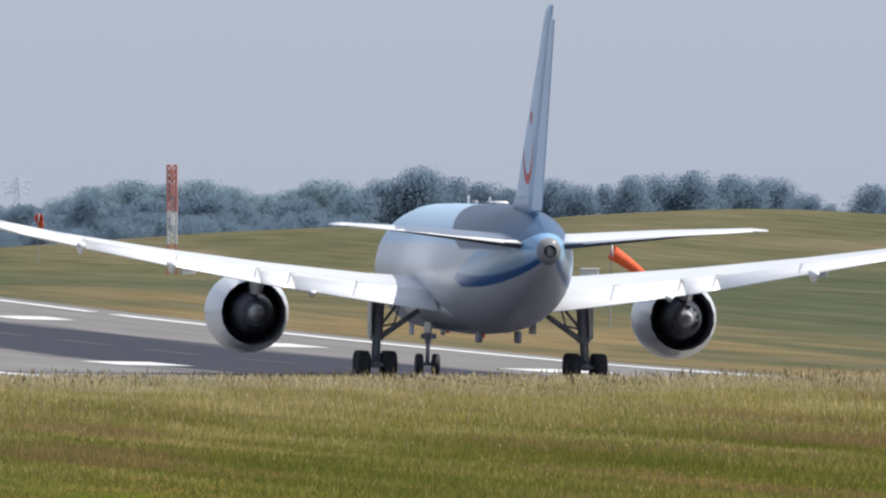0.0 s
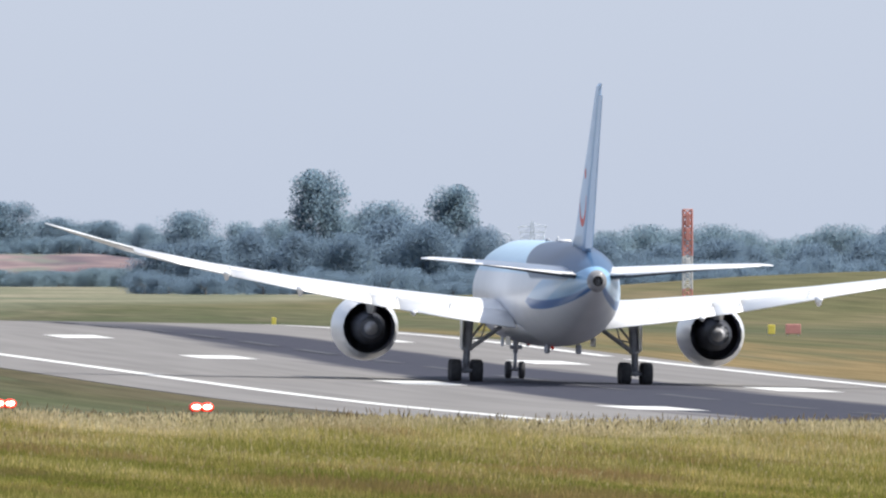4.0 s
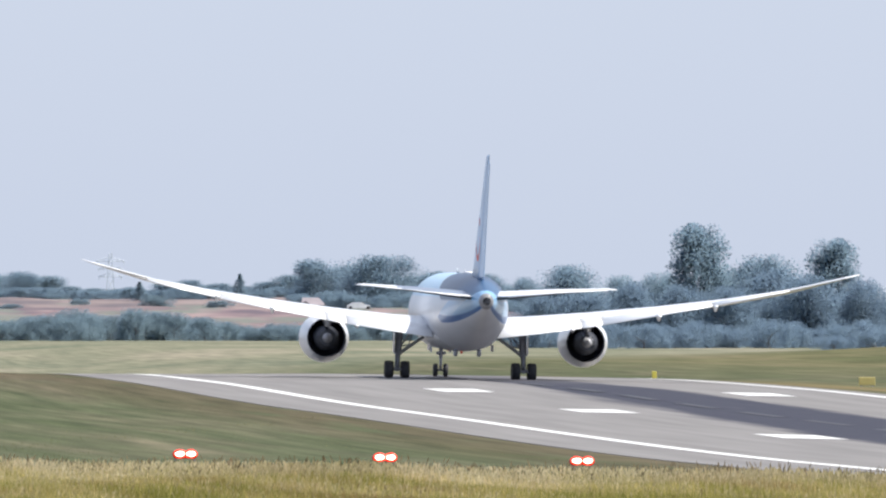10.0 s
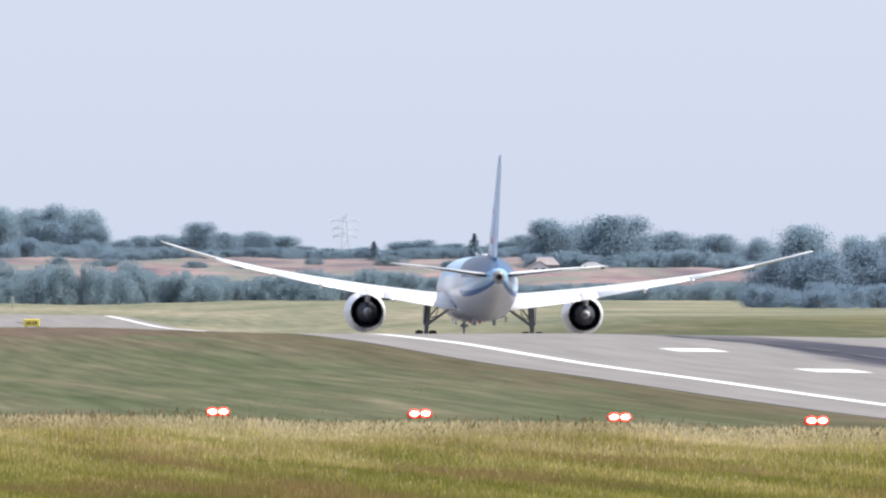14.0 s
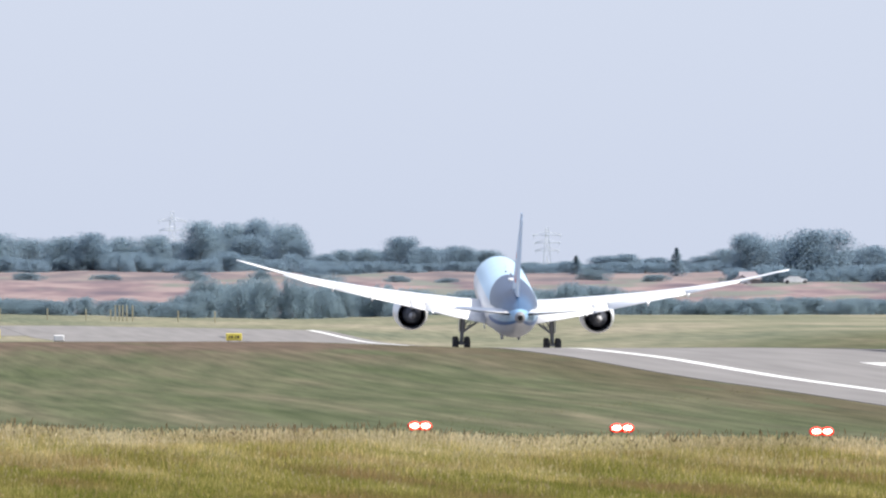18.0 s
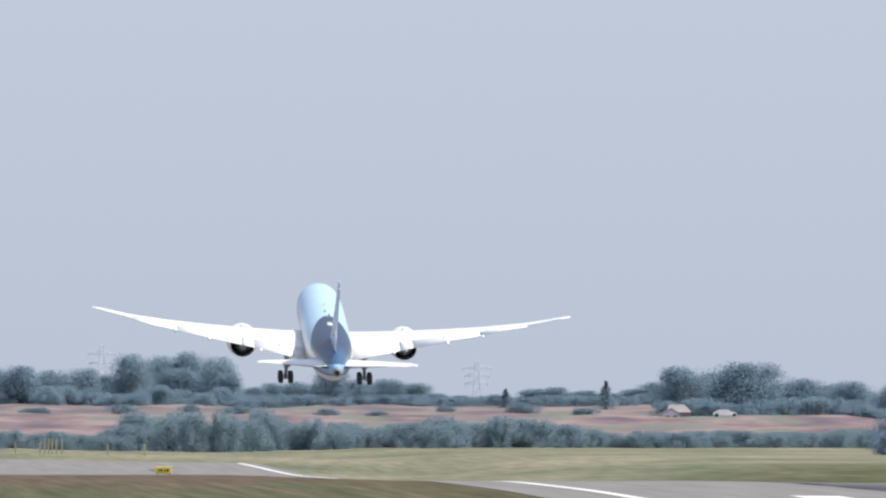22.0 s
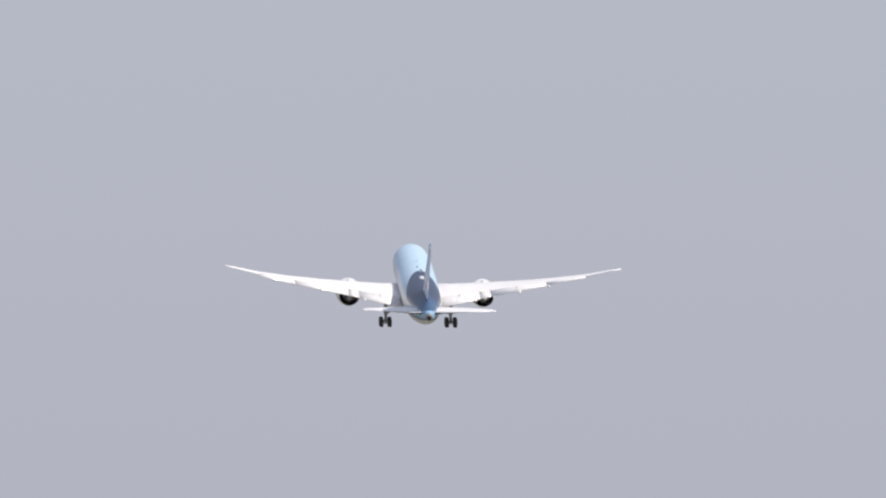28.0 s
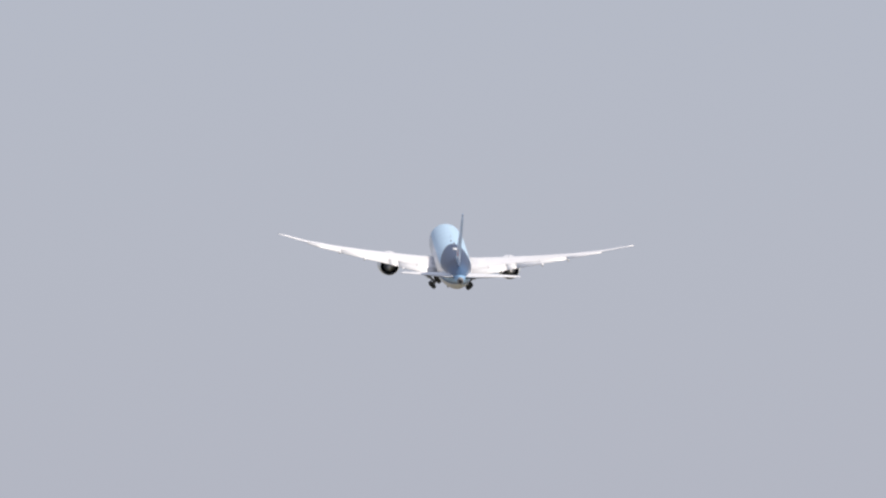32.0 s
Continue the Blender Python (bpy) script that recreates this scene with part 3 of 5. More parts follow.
# span, leading edge, trailing edge, heights of both, thickness
WING = ((2.2, 9.0, -5.2, 4.02, 3.60, 1.40), (5.0, 7.0, -4.9, 4.25, 3.90, 1.20), (9.9, 3.9, -4.2, 4.82, 4.55, 0.95), (15.0, 0.8, -5.2, 5.48, 5.45, 0.70),
        (20.0, -2.2, -6.4, 6.22, 6.35, 0.52), (24.0, -4.7, -7.6, 6.99, 7.15, 0.38), (24.72, -5.22, -7.86, 7.16, 7.32, 0.345), (24.78, -5.26, -7.88, 7.17, 7.33, 0.343), (26.5, -6.5, -8.5, 7.64, 7.75, 0.26), (28.5, -8.0, -9.2, 8.24, 8.24, 0.18),
        (29.9, -9.4, -10.0, 8.66, 8.60, 0.08))


def wing_at(x):
    for a, b in zip(WING, WING[1:]):
        if x <= b[0]:
            f = (x - a[0]) / (b[0] - a[0])
            return [p + (q - p) * f for p, q in zip(a, b)]
    return list(WING[-1])


CONTROLS = (("flap", 2.5, 9.05, 0.44, 0.33), ("flaperon", 9.1, 10.65, 0.33, 0.30), ("flap", 10.7, 18.95, 0.30, 0.17), ("aileron", 19.0, 24.7, 0.12, 0.05))


# the left wing's hang lower outboard
LEFT_EXTRA = lambda x: float(np.interp(x, (9.0, 14.0, 22.0, 24.7), (0.0, 0.10, 0.20, 0.14)))


def drop_at(x):
    """How far the trailing edge hangs at span x."""
    return float(np.interp(x, (2.5, 9.05, 10.65, 18.95, 24.7), (0.44, 0.33, 0.30, 0.17, 0.05)))


def control(side, x0, x1, drop0, drop1):
    """A flap or aileron: it carries on the wing's surfaces behind the rear spar and droops at its edge by drop0 to drop1 metres."""
    bm = bmesh.new()
    rings = []
    for x, drop in ((x0, drop0), ((x0 + x1) / 2, (drop0 + drop1) / 2), (x1, drop1)):
        drop += LEFT_EXTRA(x) if side < 0 else 0.0
        _, le, te, zle, zte, th = wing_at(x)
        y0, z0 = le + (te - le) * 0.735, zle + (zte - zle) * 0.735
        y1, z1 = le + (te - le) * 0.86, zle + (zte - zle) * 0.86 - drop * 0.3
        rings.append([(side * x, y0, z0 + 0.30 * th), (side * x, y1, z1 + 0.17 * th), (side * x, te, zte - drop + 0.02), (side * x, te, zte - drop - 0.03),
                      (side * x, y1, z1 - 0.11 * th), (side * x, y0, z0 - 0.17 * th)])
    return loft(bm, rings)


def wheel(bm_tyre, r, w, at):
    prof = [(-w / 2, r * 0.55), (-w / 2, r * 0.82), (-w * 0.38, r * 0.97), (0, r), (w * 0.38, r * 0.97), (w / 2, r * 0.82), (w / 2, r * 0.55)]
    n = 20
    rings = [[(at[0] + x, at[1] + q * math.cos(2 * math.pi * i / n), at[2] + q * math.sin(2 * math.pi * i / n)) for i in range(n)] for x, q in prof]
    return loft(bm_tyre, rings, True)


def blade(z, le, te, thick):
    """A fin section, blunt at the rudder's hinge."""
    prof = ((0, 0), (0.03, 0.26), (0.12, 0.48), (0.28, 0.60), (0.5, 0.52), (0.75, 0.42), (1.0, 0.30))
    pts = [(u, c) for c, u in prof] + [(-u, c) for c, u in reversed(prof[1:])]
    return [(u * thick, le + (te - le) * c, z) for u, c in pts]


def airliner():
    plane = thing("airliner")
    tagged(plane, "white and pale blue twin-engined airliner with landing gear down", "airliner")
    # fuselage: station, top, bottom, half width
    hull = ((28.7, 3.95, 3.85, 0.05), (28.4, 4.45, 3.45, 0.5), (27.6, 5.10, 3.0, 1.05), (26.2, 6.1, 2.65, 1.7), (24.2, 7.25, 2.4, 2.3), (21.5, 7.97, 2.27, 2.7),
            (18, 8.14, 2.22, 2.86), (12, 8.17, 2.2, 2.88), (4, 8.17, 2.2, 2.88), (-4, 8.17, 2.2, 2.88), (-8, 8.17, 2.22, 2.88), (-11, 8.16, 2.35, 2.8), (-14, 8.1, 2.62, 2.62),
            (-17, 8.0, 3.02, 2.32), (-20, 7.85, 3.55, 1.92), (-22.5, 7.62, 4.1, 1.5), (-24.5, 7.32, 4.62, 1.12), (-26.2, 6.98, 5.12, 0.8), (-27.4, 6.7, 5.45, 0.56), (-28.0, 6.55, 5.62, 0.42))
    n = 56
    bm = bmesh.new()
    loft(bm, [[(w * math.cos(2 * math.pi * i / n), y, (t + b) / 2 + (t - b) / 2 * math.sin(2 * math.pi * i / n)) for i in range(n)] for y, t, b, w in hull])
    body = part("fuselage", bm, LIVERY, plane, "fuselage with pale blue crown, white sides and dark blue tail band")
    part("exhaust_outlet", turned(bmesh.new(), [(0.0, 0.29), (-0.10, 0.29), (-0.11, 0.26), (0.02, 0.24)], 24, caps=True), BLACK, body, "dark exhaust hole in the tail cone", (0, -28.0, 6.08))
    # belly fairing
    bm = bmesh.new()
    loft(bm, [[(w * math.cos(2 * math.pi * i / 40), y, 3.3 + d * math.sin(2 * math.pi * i / 40)) for i in range(40)] for y, w, d in
              ((13.0, 1.2, 0.4), (10.8, 2.4, 0.95), (7, 2.75, 1.15), (0, 2.78, 1.2), (-3, 2.55, 1.1), (-6, 2.1, 0.95), (-9, 1.5, 0.7))])
    part("belly_fairing", bm, WHITE, body)
    for x, y in ((-0.18, 1.5), (0.22, -1.0)):
        part("antenna", box(bmesh.new(), (x, y, 8.22), (0.22, 0.9, 0.2), 0.06), GEAR, body, "small dark antenna")
    for y, z, h in ((6.0, 8.17, 0.45), (-3.0, 8.17, 0.35)):
        part("antenna", box(bmesh.new(), (0, y, z + h / 2 - 0.05), (0.06, 0.4, h), 0.02), WHITE, body)
    for y, z in ((14.0, 2.16), (-1.0, 2.05)):
        bm = bmesh.new()
        bmesh.ops.create_uvsphere(bm, u_segments=12, v_segments=8, radius=0.11, matrix=Matrix.Translation((0, y, z)))
        part("beacon", bm, BEACON, body, "small red beacon lamp")
    for x, y in ((-0.9, -7.5), (0.9, -7.5)):
        part("drain_mast", box(bmesh.new(), (x, y, 2.05), (0.3, 0.7, 0.55), 0.08), GEAR, body)
    bm = bmesh.new()
    box(bm, (0, -7.2, 8.2), (0.7, 1.8, 0.22), 0.1)
    part("antenna_dome", bm, WHITE, body)
    # fin with rudder and the red marks on both its sides
    fin_rows = ((7.6, -12.6, -21.5, 0.64), (8.6, -15.6, -22.1, 0.56), (11.0, -18.2, -23.5, 0.45), (14.0, -21.8, -25.4, 0.31), (16.4, -24.5, -26.9, 0.21), (16.98, -25.1, -27.4, 0.15), (17.18, -26.1, -27.7, 0.08))
    fin = part("tail_fin", loft(bmesh.new(), [blade(z, le, te - 0.0, th) for z, le, te, th in fin_rows]), FIN_BLUE, plane, "tall pale blue tail fin with a red curved mark")
    bm = bmesh.new()
    loft(bm, [[(-w, y0, z), (w, y0, z), (0.03, y1, z), (-0.03, y1, z)] for z, y0, y1, w in ((7.9, -21.69, -24.3, 0.178), (11.0, -23.51, -25.7, 0.135), (14.0, -25.41, -27.1, 0.093), (16.5, -26.98, -28.2, 0.062))])
    part("rudder", bm, FIN_BLUE, fin, smooth=False)
    def skin(y, z):
        """Half the fin's thickness at a place on its side."""
        for p, q in zip(fin_rows, fin_rows[1:]):
            if z <= q[0]:
                f = (z - p[0]) / (q[0] - p[0])
                le, te, th = (p[i] + (q[i] - p[i]) * f for i in (1, 2, 3))
                c = (le - y) / (le - te)
                return th * float(np.interp(c, (0, 0.03, 0.12, 0.28, 0.5, 0.75, 1.0), (0, 0.26, 0.48, 0.60, 0.52, 0.42, 0.30)))
        return 0.1
    for side in (-1, 1):
        bm = bmesh.new()
        rows = []
        for k in range(17):
            a = math.pi * (1.0 + k / 16)
            w = 0.05 + 0.17 * math.sin(math.pi * k / 16)
            ring = [(-20.6 + math.cos(a) * (1.45 + q), 10.9 + math.sin(a) * (1.6 + q)) for q in (-w, 0, w)]
            rows.append([(side * (skin(y, z) + 0.012), y, z) for y, z in ring])
        loft(bm, rows, False, False)
        part("red_mark", bm, RED, fin, "red curved mark")
        bm = bmesh.new()
        mid = bm.verts.new((side * (skin(-21.6, 12.1) + 0.015), -21.6, 12.1))
        rim = [bm.verts.new((side * (skin(-21.6 + 0.3 * math.cos(t), 12.1 + 0.3 * math.sin(t)) + 0.012), -21.6 + 0.3 * math.cos(t), 12.1 + 0.3 * math.sin(t))) for t in [i * math.pi / 8 for i in range(16)]]
        for i in range(16):
            bm.faces.new((mid, rim[i], rim[(i + 1) % 16]))
        part("red_dot", bm, RED, fin, "red dot")
    # tailplane
    tails = []
    for side in (-1, 1):
        hinge = (side * 0.5, -26.0, 6.3)
        rows = ((0.5, -18.6, -25.2, 5.98, 6.30, 0.50), (1.6, -19.4, -25.5, 6.08, 6.38, 0.45), (5.5, -22.4, -26.6, 6.66, 6.86, 0.30), (9.3, -25.4, -27.6, 7.14, 7.24, 0.15), (9.9, -26.6, -27.9, 7.22, 7.28, 0.08))
        bm = loft(bmesh.new(), [foil(side * r[0], *r[1:]) for r in rows])
        bmesh.ops.translate(bm, verts=bm.verts, vec=[-v for v in hinge])
        tail = part("tailplane", bm, WING_WHITE, plane, "white tailplane half", hinge)
        tails.append((tail, hinge))
        # added dark strip that stands in for the shade below the elevator hinge
        bm = bmesh.new()
        loft(bm, [[(side * x, y0 + u[0] - hinge[1], z + u[1] * k - hinge[2]) for u in ((1.6 * k, -0.02), (0.0, -0.05), (0.02, -0.12 - 0.16 * k), (1.2 * k, -0.30 * k - 0.05))]
                  for x, y0, z, k in ((0.75, -25.0, 6.32, 1.0), (3.2, -25.75, 6.58, 0.75), (6.6, -26.75, 6.98, 0.42), (8.6, -27.3, 7.18, 0.2))])
        for v in bm.verts:
            v.co.x -= hinge[0]
        part("underside_shade_strip", bm, UNDER_SHADE, tail, "dark grey strip painting in shade under the elevator hinge", smooth=False)
        bm = bmesh.new()
        loft(bm, [[(side * x, y + 1.5 * k, z + 0.02 * k), (side * x, y - 0.15, z + 0.03), (side * x, y - 0.15, z - 0.01), (side * x, y + 1.5 * k, z - 0.16 * k)]
                  for x, y, z, k in ((1.8, -25.5, 6.38, 1.0), (5.5, -26.6, 6.86, 0.75), (9.2, -27.6, 7.23, 0.4))])
        bmesh.ops.translate(bm, verts=bm.verts, vec=[-v for v in hinge])
        part("elevator", bm, WING_WHITE, tail)
    wings, engines, gears = [], [], []
    for side in (-1, 1):
        root = (side * 2.4, 0, 3.6)
        bm = bmesh.new()
        rows = []
        for x, le, te, zle, zte, th in WING:
            cut = 0.74 if 2 < x < 24.75 else 1.0
            rows.append(foil(side * x, le, te, zle, zte, th) if cut == 1.0 else blunt(side * x, le, te, zle, zte, th))
        loft(bm, rows)
        bmesh.ops.translate(bm, verts=bm.verts, vec=[-v for v in root])
        wing = part("wing", bm, WING_WHITE, plane, "long white wing curving up to its tip", root)
        for name, x0, x1, drop0, drop1 in CONTROLS:
            bm = control(side, x0, x1, drop0, drop1)
            bmesh.ops.translate(bm, verts=bm.verts, vec=[-v for v in root])
            part(name, bm, WING_WHITE, wing)
        for x, long, k in ((8.3, 3.0, 0.6), (14.9, 3.6, 1.0), (19.2, 3.0, 1.0)):
            _, le, te, zle, zte, th = wing_at(x)
            bm = bmesh.new()
            keel = ((-0.22, 0.12), (0.22, 0.12), (0.20, -0.02), (0.05, -0.44), (-0.05, -0.44), (-0.20, -0.02))
            rings = [[(side * x - root[0] + w * u, te + 2.2 - f * long, zte - root[2] - 0.10 - drop_at(x) * (0.3 + 0.6 * f) + w * k * v) for u, v in keel] for f, w in ((0, 0.15), (0.15, 0.7), (0.45, 1.0), (0.7, 0.9), (0.9, 0.5), (1.0, 0.08))]
            part("flap_fairing", loft(bm, rings), WING_WHITE, wing)
        for x in (6.0, 9.1, 10.7, 14.5, 19.0):
            _, le, te, zle, zte, th = wing_at(x)
            part("panel_joint", box(bmesh.new(), (side * x - root[0], le + (te - le) * 0.71, zle + (zte - zle) * 0.71 + 0.31 * th - root[2]), (0.05, abs(te - le) * 0.5, 0.012)), SEAL, wing, smooth=False)
        wings.append((wing, side, root))
        # engine, turned about its own axis
        hub = (side * 10.06, 5.2, 2.95)
        cowl = part("engine", turned(bmesh.new(), [(5.15, 1.42), (5.5, 1.54), (5.62, 1.64), (5.4, 1.76), (4.6, 1.88), (3.6, 1.93), (2.4, 1.88), (1.0, 1.70), (0.0, 1.50)], 72, 18, 0.26), WHITE, plane,
                    "white engine cowl with a toothed rear edge", hub)
        part("duct", turned(bmesh.new(), [(5.15, 1.42), (4.2, 1.36), (1.5, 1.46), (0.5, 1.49), (0.06, 1.475)], 72, 18, 0.30), DUCT, cowl, "grey inner duct")
        part("fan_wall", turned(bmesh.new(), [(2.2, 0.1), (2.1, 1.44)], 48, caps=True), DUCT, cowl)
        part("core_cowl", turned(bmesh.new(), [(2.1, 1.05), (1.0, 1.02), (0.0, 0.90), (-0.9, 0.70), (-1.25, 0.63)], 60, 12, 0.16), CORE_METAL, cowl, "grey metal core nozzle")
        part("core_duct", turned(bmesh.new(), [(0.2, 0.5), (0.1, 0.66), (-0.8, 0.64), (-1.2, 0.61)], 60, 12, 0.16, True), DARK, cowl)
        part("exhaust_plug", turned(bmesh.new(), [(0.3, 0.46), (-0.6, 0.46), (-1.4, 0.36), (-2.1, 0.16)], 30, caps=True), METAL, cowl, "grey metal exhaust cone")
        bm = bmesh.new()
        loft(bm, [[(-w, y0, z), (w, y0, z), (w * 0.6, y1, z), (-w * 0.6, y1, z)] for z, y0, y1, w in ((0.85, 3.0, -2.2, 0.24), (1.5, 3.8, -3.2, 0.27), (2.1, 2.5, -4.6, 0.25))])
        part("pylon", bm, WHITE, cowl, "white pylon joining the engine to the wing")
        engines.append((cowl, hub))
        # main gear: pivots inwards about a line along the aeroplane
        top = (side * 4.75, 0.2, 3.55)
        low = Vector((side * 4.9, 0, 0.64)) - Vector(top)
        bm = bmesh.new()
        rod(bm, (0, 0, 0.1), low * 0.58, 0.29, 0.27, 14)
        rod(bm, low * 0.5, low + Vector((0, 0, 0.05)), 0.20, 0.20, 14)
        rod(bm, low * 0.6, (-side * 1.9, 0.1, -0.35), 0.14, 0.12)
        rod(bm, low * 0.45, (-side * 0.9, 0.4, -0.1), 0.07, 0.07)
        rod(bm, low * 0.7 + Vector((0, 0.2, 0)), (0, 1.6, -0.2), 0.09, 0.09)
        rod(bm, low * 0.62 + Vector((0, -0.22, 0)), low * 0.9 + Vector((0, -0.42, 0)), 0.05, 0.05)
        rod(bm, low * 0.9 + Vector((0, -0.42, 0)), low + Vector((0, -0.1, 0.1)), 0.05, 0.05)
        gear = part("main_gear", bm, GEAR, plane, "grey main landing gear leg", top, False)
        bm = bmesh.new()
        rod(bm, low + Vector((0, 0.78, 0)), low + Vector((0, -0.78, 0)), 0.16, 0.16)
        for dy in (0.73, -0.73):
            rod(bm, low + Vector((-0.75, dy, 0)), low + Vector((0.75, dy, 0)), 0.10, 0.10)
        part("bogie", bm, GEAR, gear, smooth=False)
        for dx, dy in ((0.17, -0.20), (-0.17, -0.22), (0.05, 0.30)):
            part("hydraulic_hose", rod(bmesh.new(), low * 0.15 + Vector((dx, dy, 0)), low * 0.86 + Vector((dx * 0.9, dy, 0)), 0.032, 0.032, 6), SEAL, gear, "dark hydraulic hose", smooth=False)
        part("downlock_link", rod(rod(bmesh.new(), low * 0.40, (-side * 0.75, 0.05, -1.0), 0.05, 0.05, 8), (-side * 0.75, 0.05, -1.0), (-side * 1.0, 0.1, -0.1), 0.045, 0.045, 8), GEAR, gear, smooth=False)
        part("collar", rod(bmesh.new(), low * 0.53, low * 0.60, 0.34, 0.32, 14), GEAR, gear, smooth=False)
        for dx in (-0.62, 0.62):
            for dy in (0.73, -0.73):
                part("tyre", wheel(bmesh.new(), 0.66, 0.60, (0, 0, 0)), RUBBER, gear, "black tyre", low + Vector((dx, dy, 0)))
        part("gear_door", box(bmesh.new(), (side * 0.42, -0.1, -0.75), (0.05, 1.5, 1.7), 0.02), WHITE, gear, "white gear door panel", smooth=False)
        gears.append((gear, side, top))
        part("bay_door", box(bmesh.new(), (side * 2.45, 0.2, 2.40), (0.06, 2.6, 0.5), 0.02), WHITE, plane, smooth=False)
    # nose gear
    top = (0, 22.4, 2.6)
    bm = bmesh.new()
    rod(bm, (0, 0, 0), (0, 0.25, -1.1), 0.17, 0.15, 12)
    rod(bm, (0, 0.2, -1.0), (0, 0.35, -2.05), 0.10, 0.10, 12)
    rod(bm, (0, 0.25, -1.1), (0, -1.4, 0), 0.08, 0.08)
    rod(bm, (-0.42, 0.35, -2.08), (0.42, 0.35, -2.08), 0.09, 0.09)
    box(bm, (0, 0.0, -0.75), (0.75, 0.15, 0.25), 0.04)
    nose = part("nose_gear", bm, GEAR, plane, "grey nose landing gear leg", top, False)
    for dx in (-0.40, 0.40):
        part("tyre", wheel(bmesh.new(), 0.51, 0.36, (0, 0, 0)), RUBBER, nose, "black tyre", (dx, 0.35, -2.09))
    for side in (-1, 1):
        part("nose_gear_door", box(bmesh.new(), (side * 0.75, 0.6, -0.40), (0.05, 1.7, 0.6), 0.02), GEAR, nose, smooth=False)
    return plane, wings, engines, gears, nose, tails


PLANE, WINGS, ENGINES, GEARS, NOSE_GEAR, TAILS = airliner()


# ---- the bank, woods and hedges beyond the runway ----
def bank_height(x, y):
    side = ease(300, 275, x)
    rise = ease(3790, 3925, y + 12 * math.sin(x * 0.045) + 9 * math.sin(x * 0.021 + 1.3))
    wob = 0.6 * noise.noise((x * 0.06, y * 0.02, 0.5)) + 0.2 * noise.noise((x * 0.3, y * 0.08, 2.5))
    top = 7.0 + 2.4 * ease(3925, 4130, y)
    return height(x, y) - 0.4 + (side * (top - height(x, y) + 0.4) + wob * side) * rise


def earth_bank():
    xs = ramped([(-60, 0), (20, 8), (305, 2.5), (312, 3.5)])
    ys = ramped([(3770, 0), (3940, 6), (4330, 20)])
    bm = bmesh.new()
    grid = [[bm.verts.new((x, y, bank_height(x, y))) for x in xs] for y in ys]
    for a, b in zip(grid, grid[1:]):
        for i in range(len(xs) - 1):
            bm.faces.new((a[i], a[i + 1], b[i + 1], b[i]))
    tagged(mesh_object("earth_bank", bm, EARTH, True), "bare reddish earth bank with grassy top", "earth bank", kind="structure")


earth_bank()


def finish_crown(verts, faces, material):
    """Scales a crown to 1 m by 1 m."""
    verts[:, :2] /= np.percentile(np.abs(verts[:, :2]), 99.4) * 2
    verts[:, 2] = (verts[:, 2] - verts[:, 2].min()) / (np.percentile(verts[:, 2], 99.3) - verts[:, 2].min())
    me = bpy.data.meshes.new("crown")
    me.from_pydata(verts.tolist(), [], faces)
    me.materials.append(material)
    me.polygons.foreach_set("use_smooth", [True] * len(me.polygons))
    me.normals_split_custom_set_from_vertices([(0, 0, 1)] * len(verts))
    return me


def leaf_quads(p, d, size, rng):
    """Bent leaf clumps at the points p, standing off along d."""
    u = np.cross(d, rng.normal(0, 1, p.shape))
    u /= np.linalg.norm(u, axis=1)[:, None]
    q = d * 0.5 + np.cross(u, d)
    s = (size * rng.uniform(0.5, 1.6, len(p)))[:, None]
    return np.stack([p - u * s, p + q * s * 0.7, p + u * s, p - q * s * 0.7 + d * s * 0.3], 1).reshape(-1, 3)


def crown_mesh(seed, lobes, shape, aspect, count, size, material, spread=(0.24, 0.46)):
    """A crown of many leafy lobes that run into one another, dense inside and loose at the rim. shape gives the half width
    at a height, aspect the width to height ratio at which the lobes are round, spread the lobes' sizes."""
    rng = np.random.default_rng(seed)
    verts = []
    for k in range(lobes):
        h = 0.03 + 0.93 * (k + rng.random()) / lobes
        w = shape(h) * aspect
        rad = min(w, 0.5) * rng.uniform(*spread)
        a, r = rng.uniform(0, 2 * math.pi), max(0.0, w - rad) * rng.uniform(0.0, 1.0) ** 0.5
        mid = np.array((r * math.cos(a), r * math.sin(a), max(min(h, 1 - rad * 0.9), rad * 0.3)))
        d = rng.normal(0, 1, (count, 3))
        d /= np.linalg.norm(d, axis=1)[:, None]
        p = mid + d * rad * 1.08 * rng.uniform(0, 1, (count, 1)) ** 0.55
        verts.append(leaf_quads(p, rng.permutation(d), size, rng))
    verts = np.concatenate(verts)
    verts[:, 2] = np.abs(verts[:, 2])
    g = np.arange(len(verts) // 4)[:, None] * 4
    return finish_crown(verts, (g + (0, 1, 2)).tolist() + (g + (0, 2, 3)).tolist(), material)


def trunk_mesh(seed):
    rng = random.Random(seed)
    bm = bmesh.new()
    rod(bm, (0, 0, -0.04), (0, 0, 0.45), 0.026, 0.014, 8)
    for _ in range(6):
        a, z = rng.random() * 6.28, 0.12 + 0.28 * rng.random()
        rod(bm, (0, 0, z), (0.22 * math.cos(a), 0.22 * math.sin(a), z + 0.2 + 0.12 * rng.random()), 0.009, 0.004, 6)
    me = bpy.data.meshes.new("trunk")
    bm.to_mesh(me)
    bm.free()
    me.materials.append(BARK)
    return me


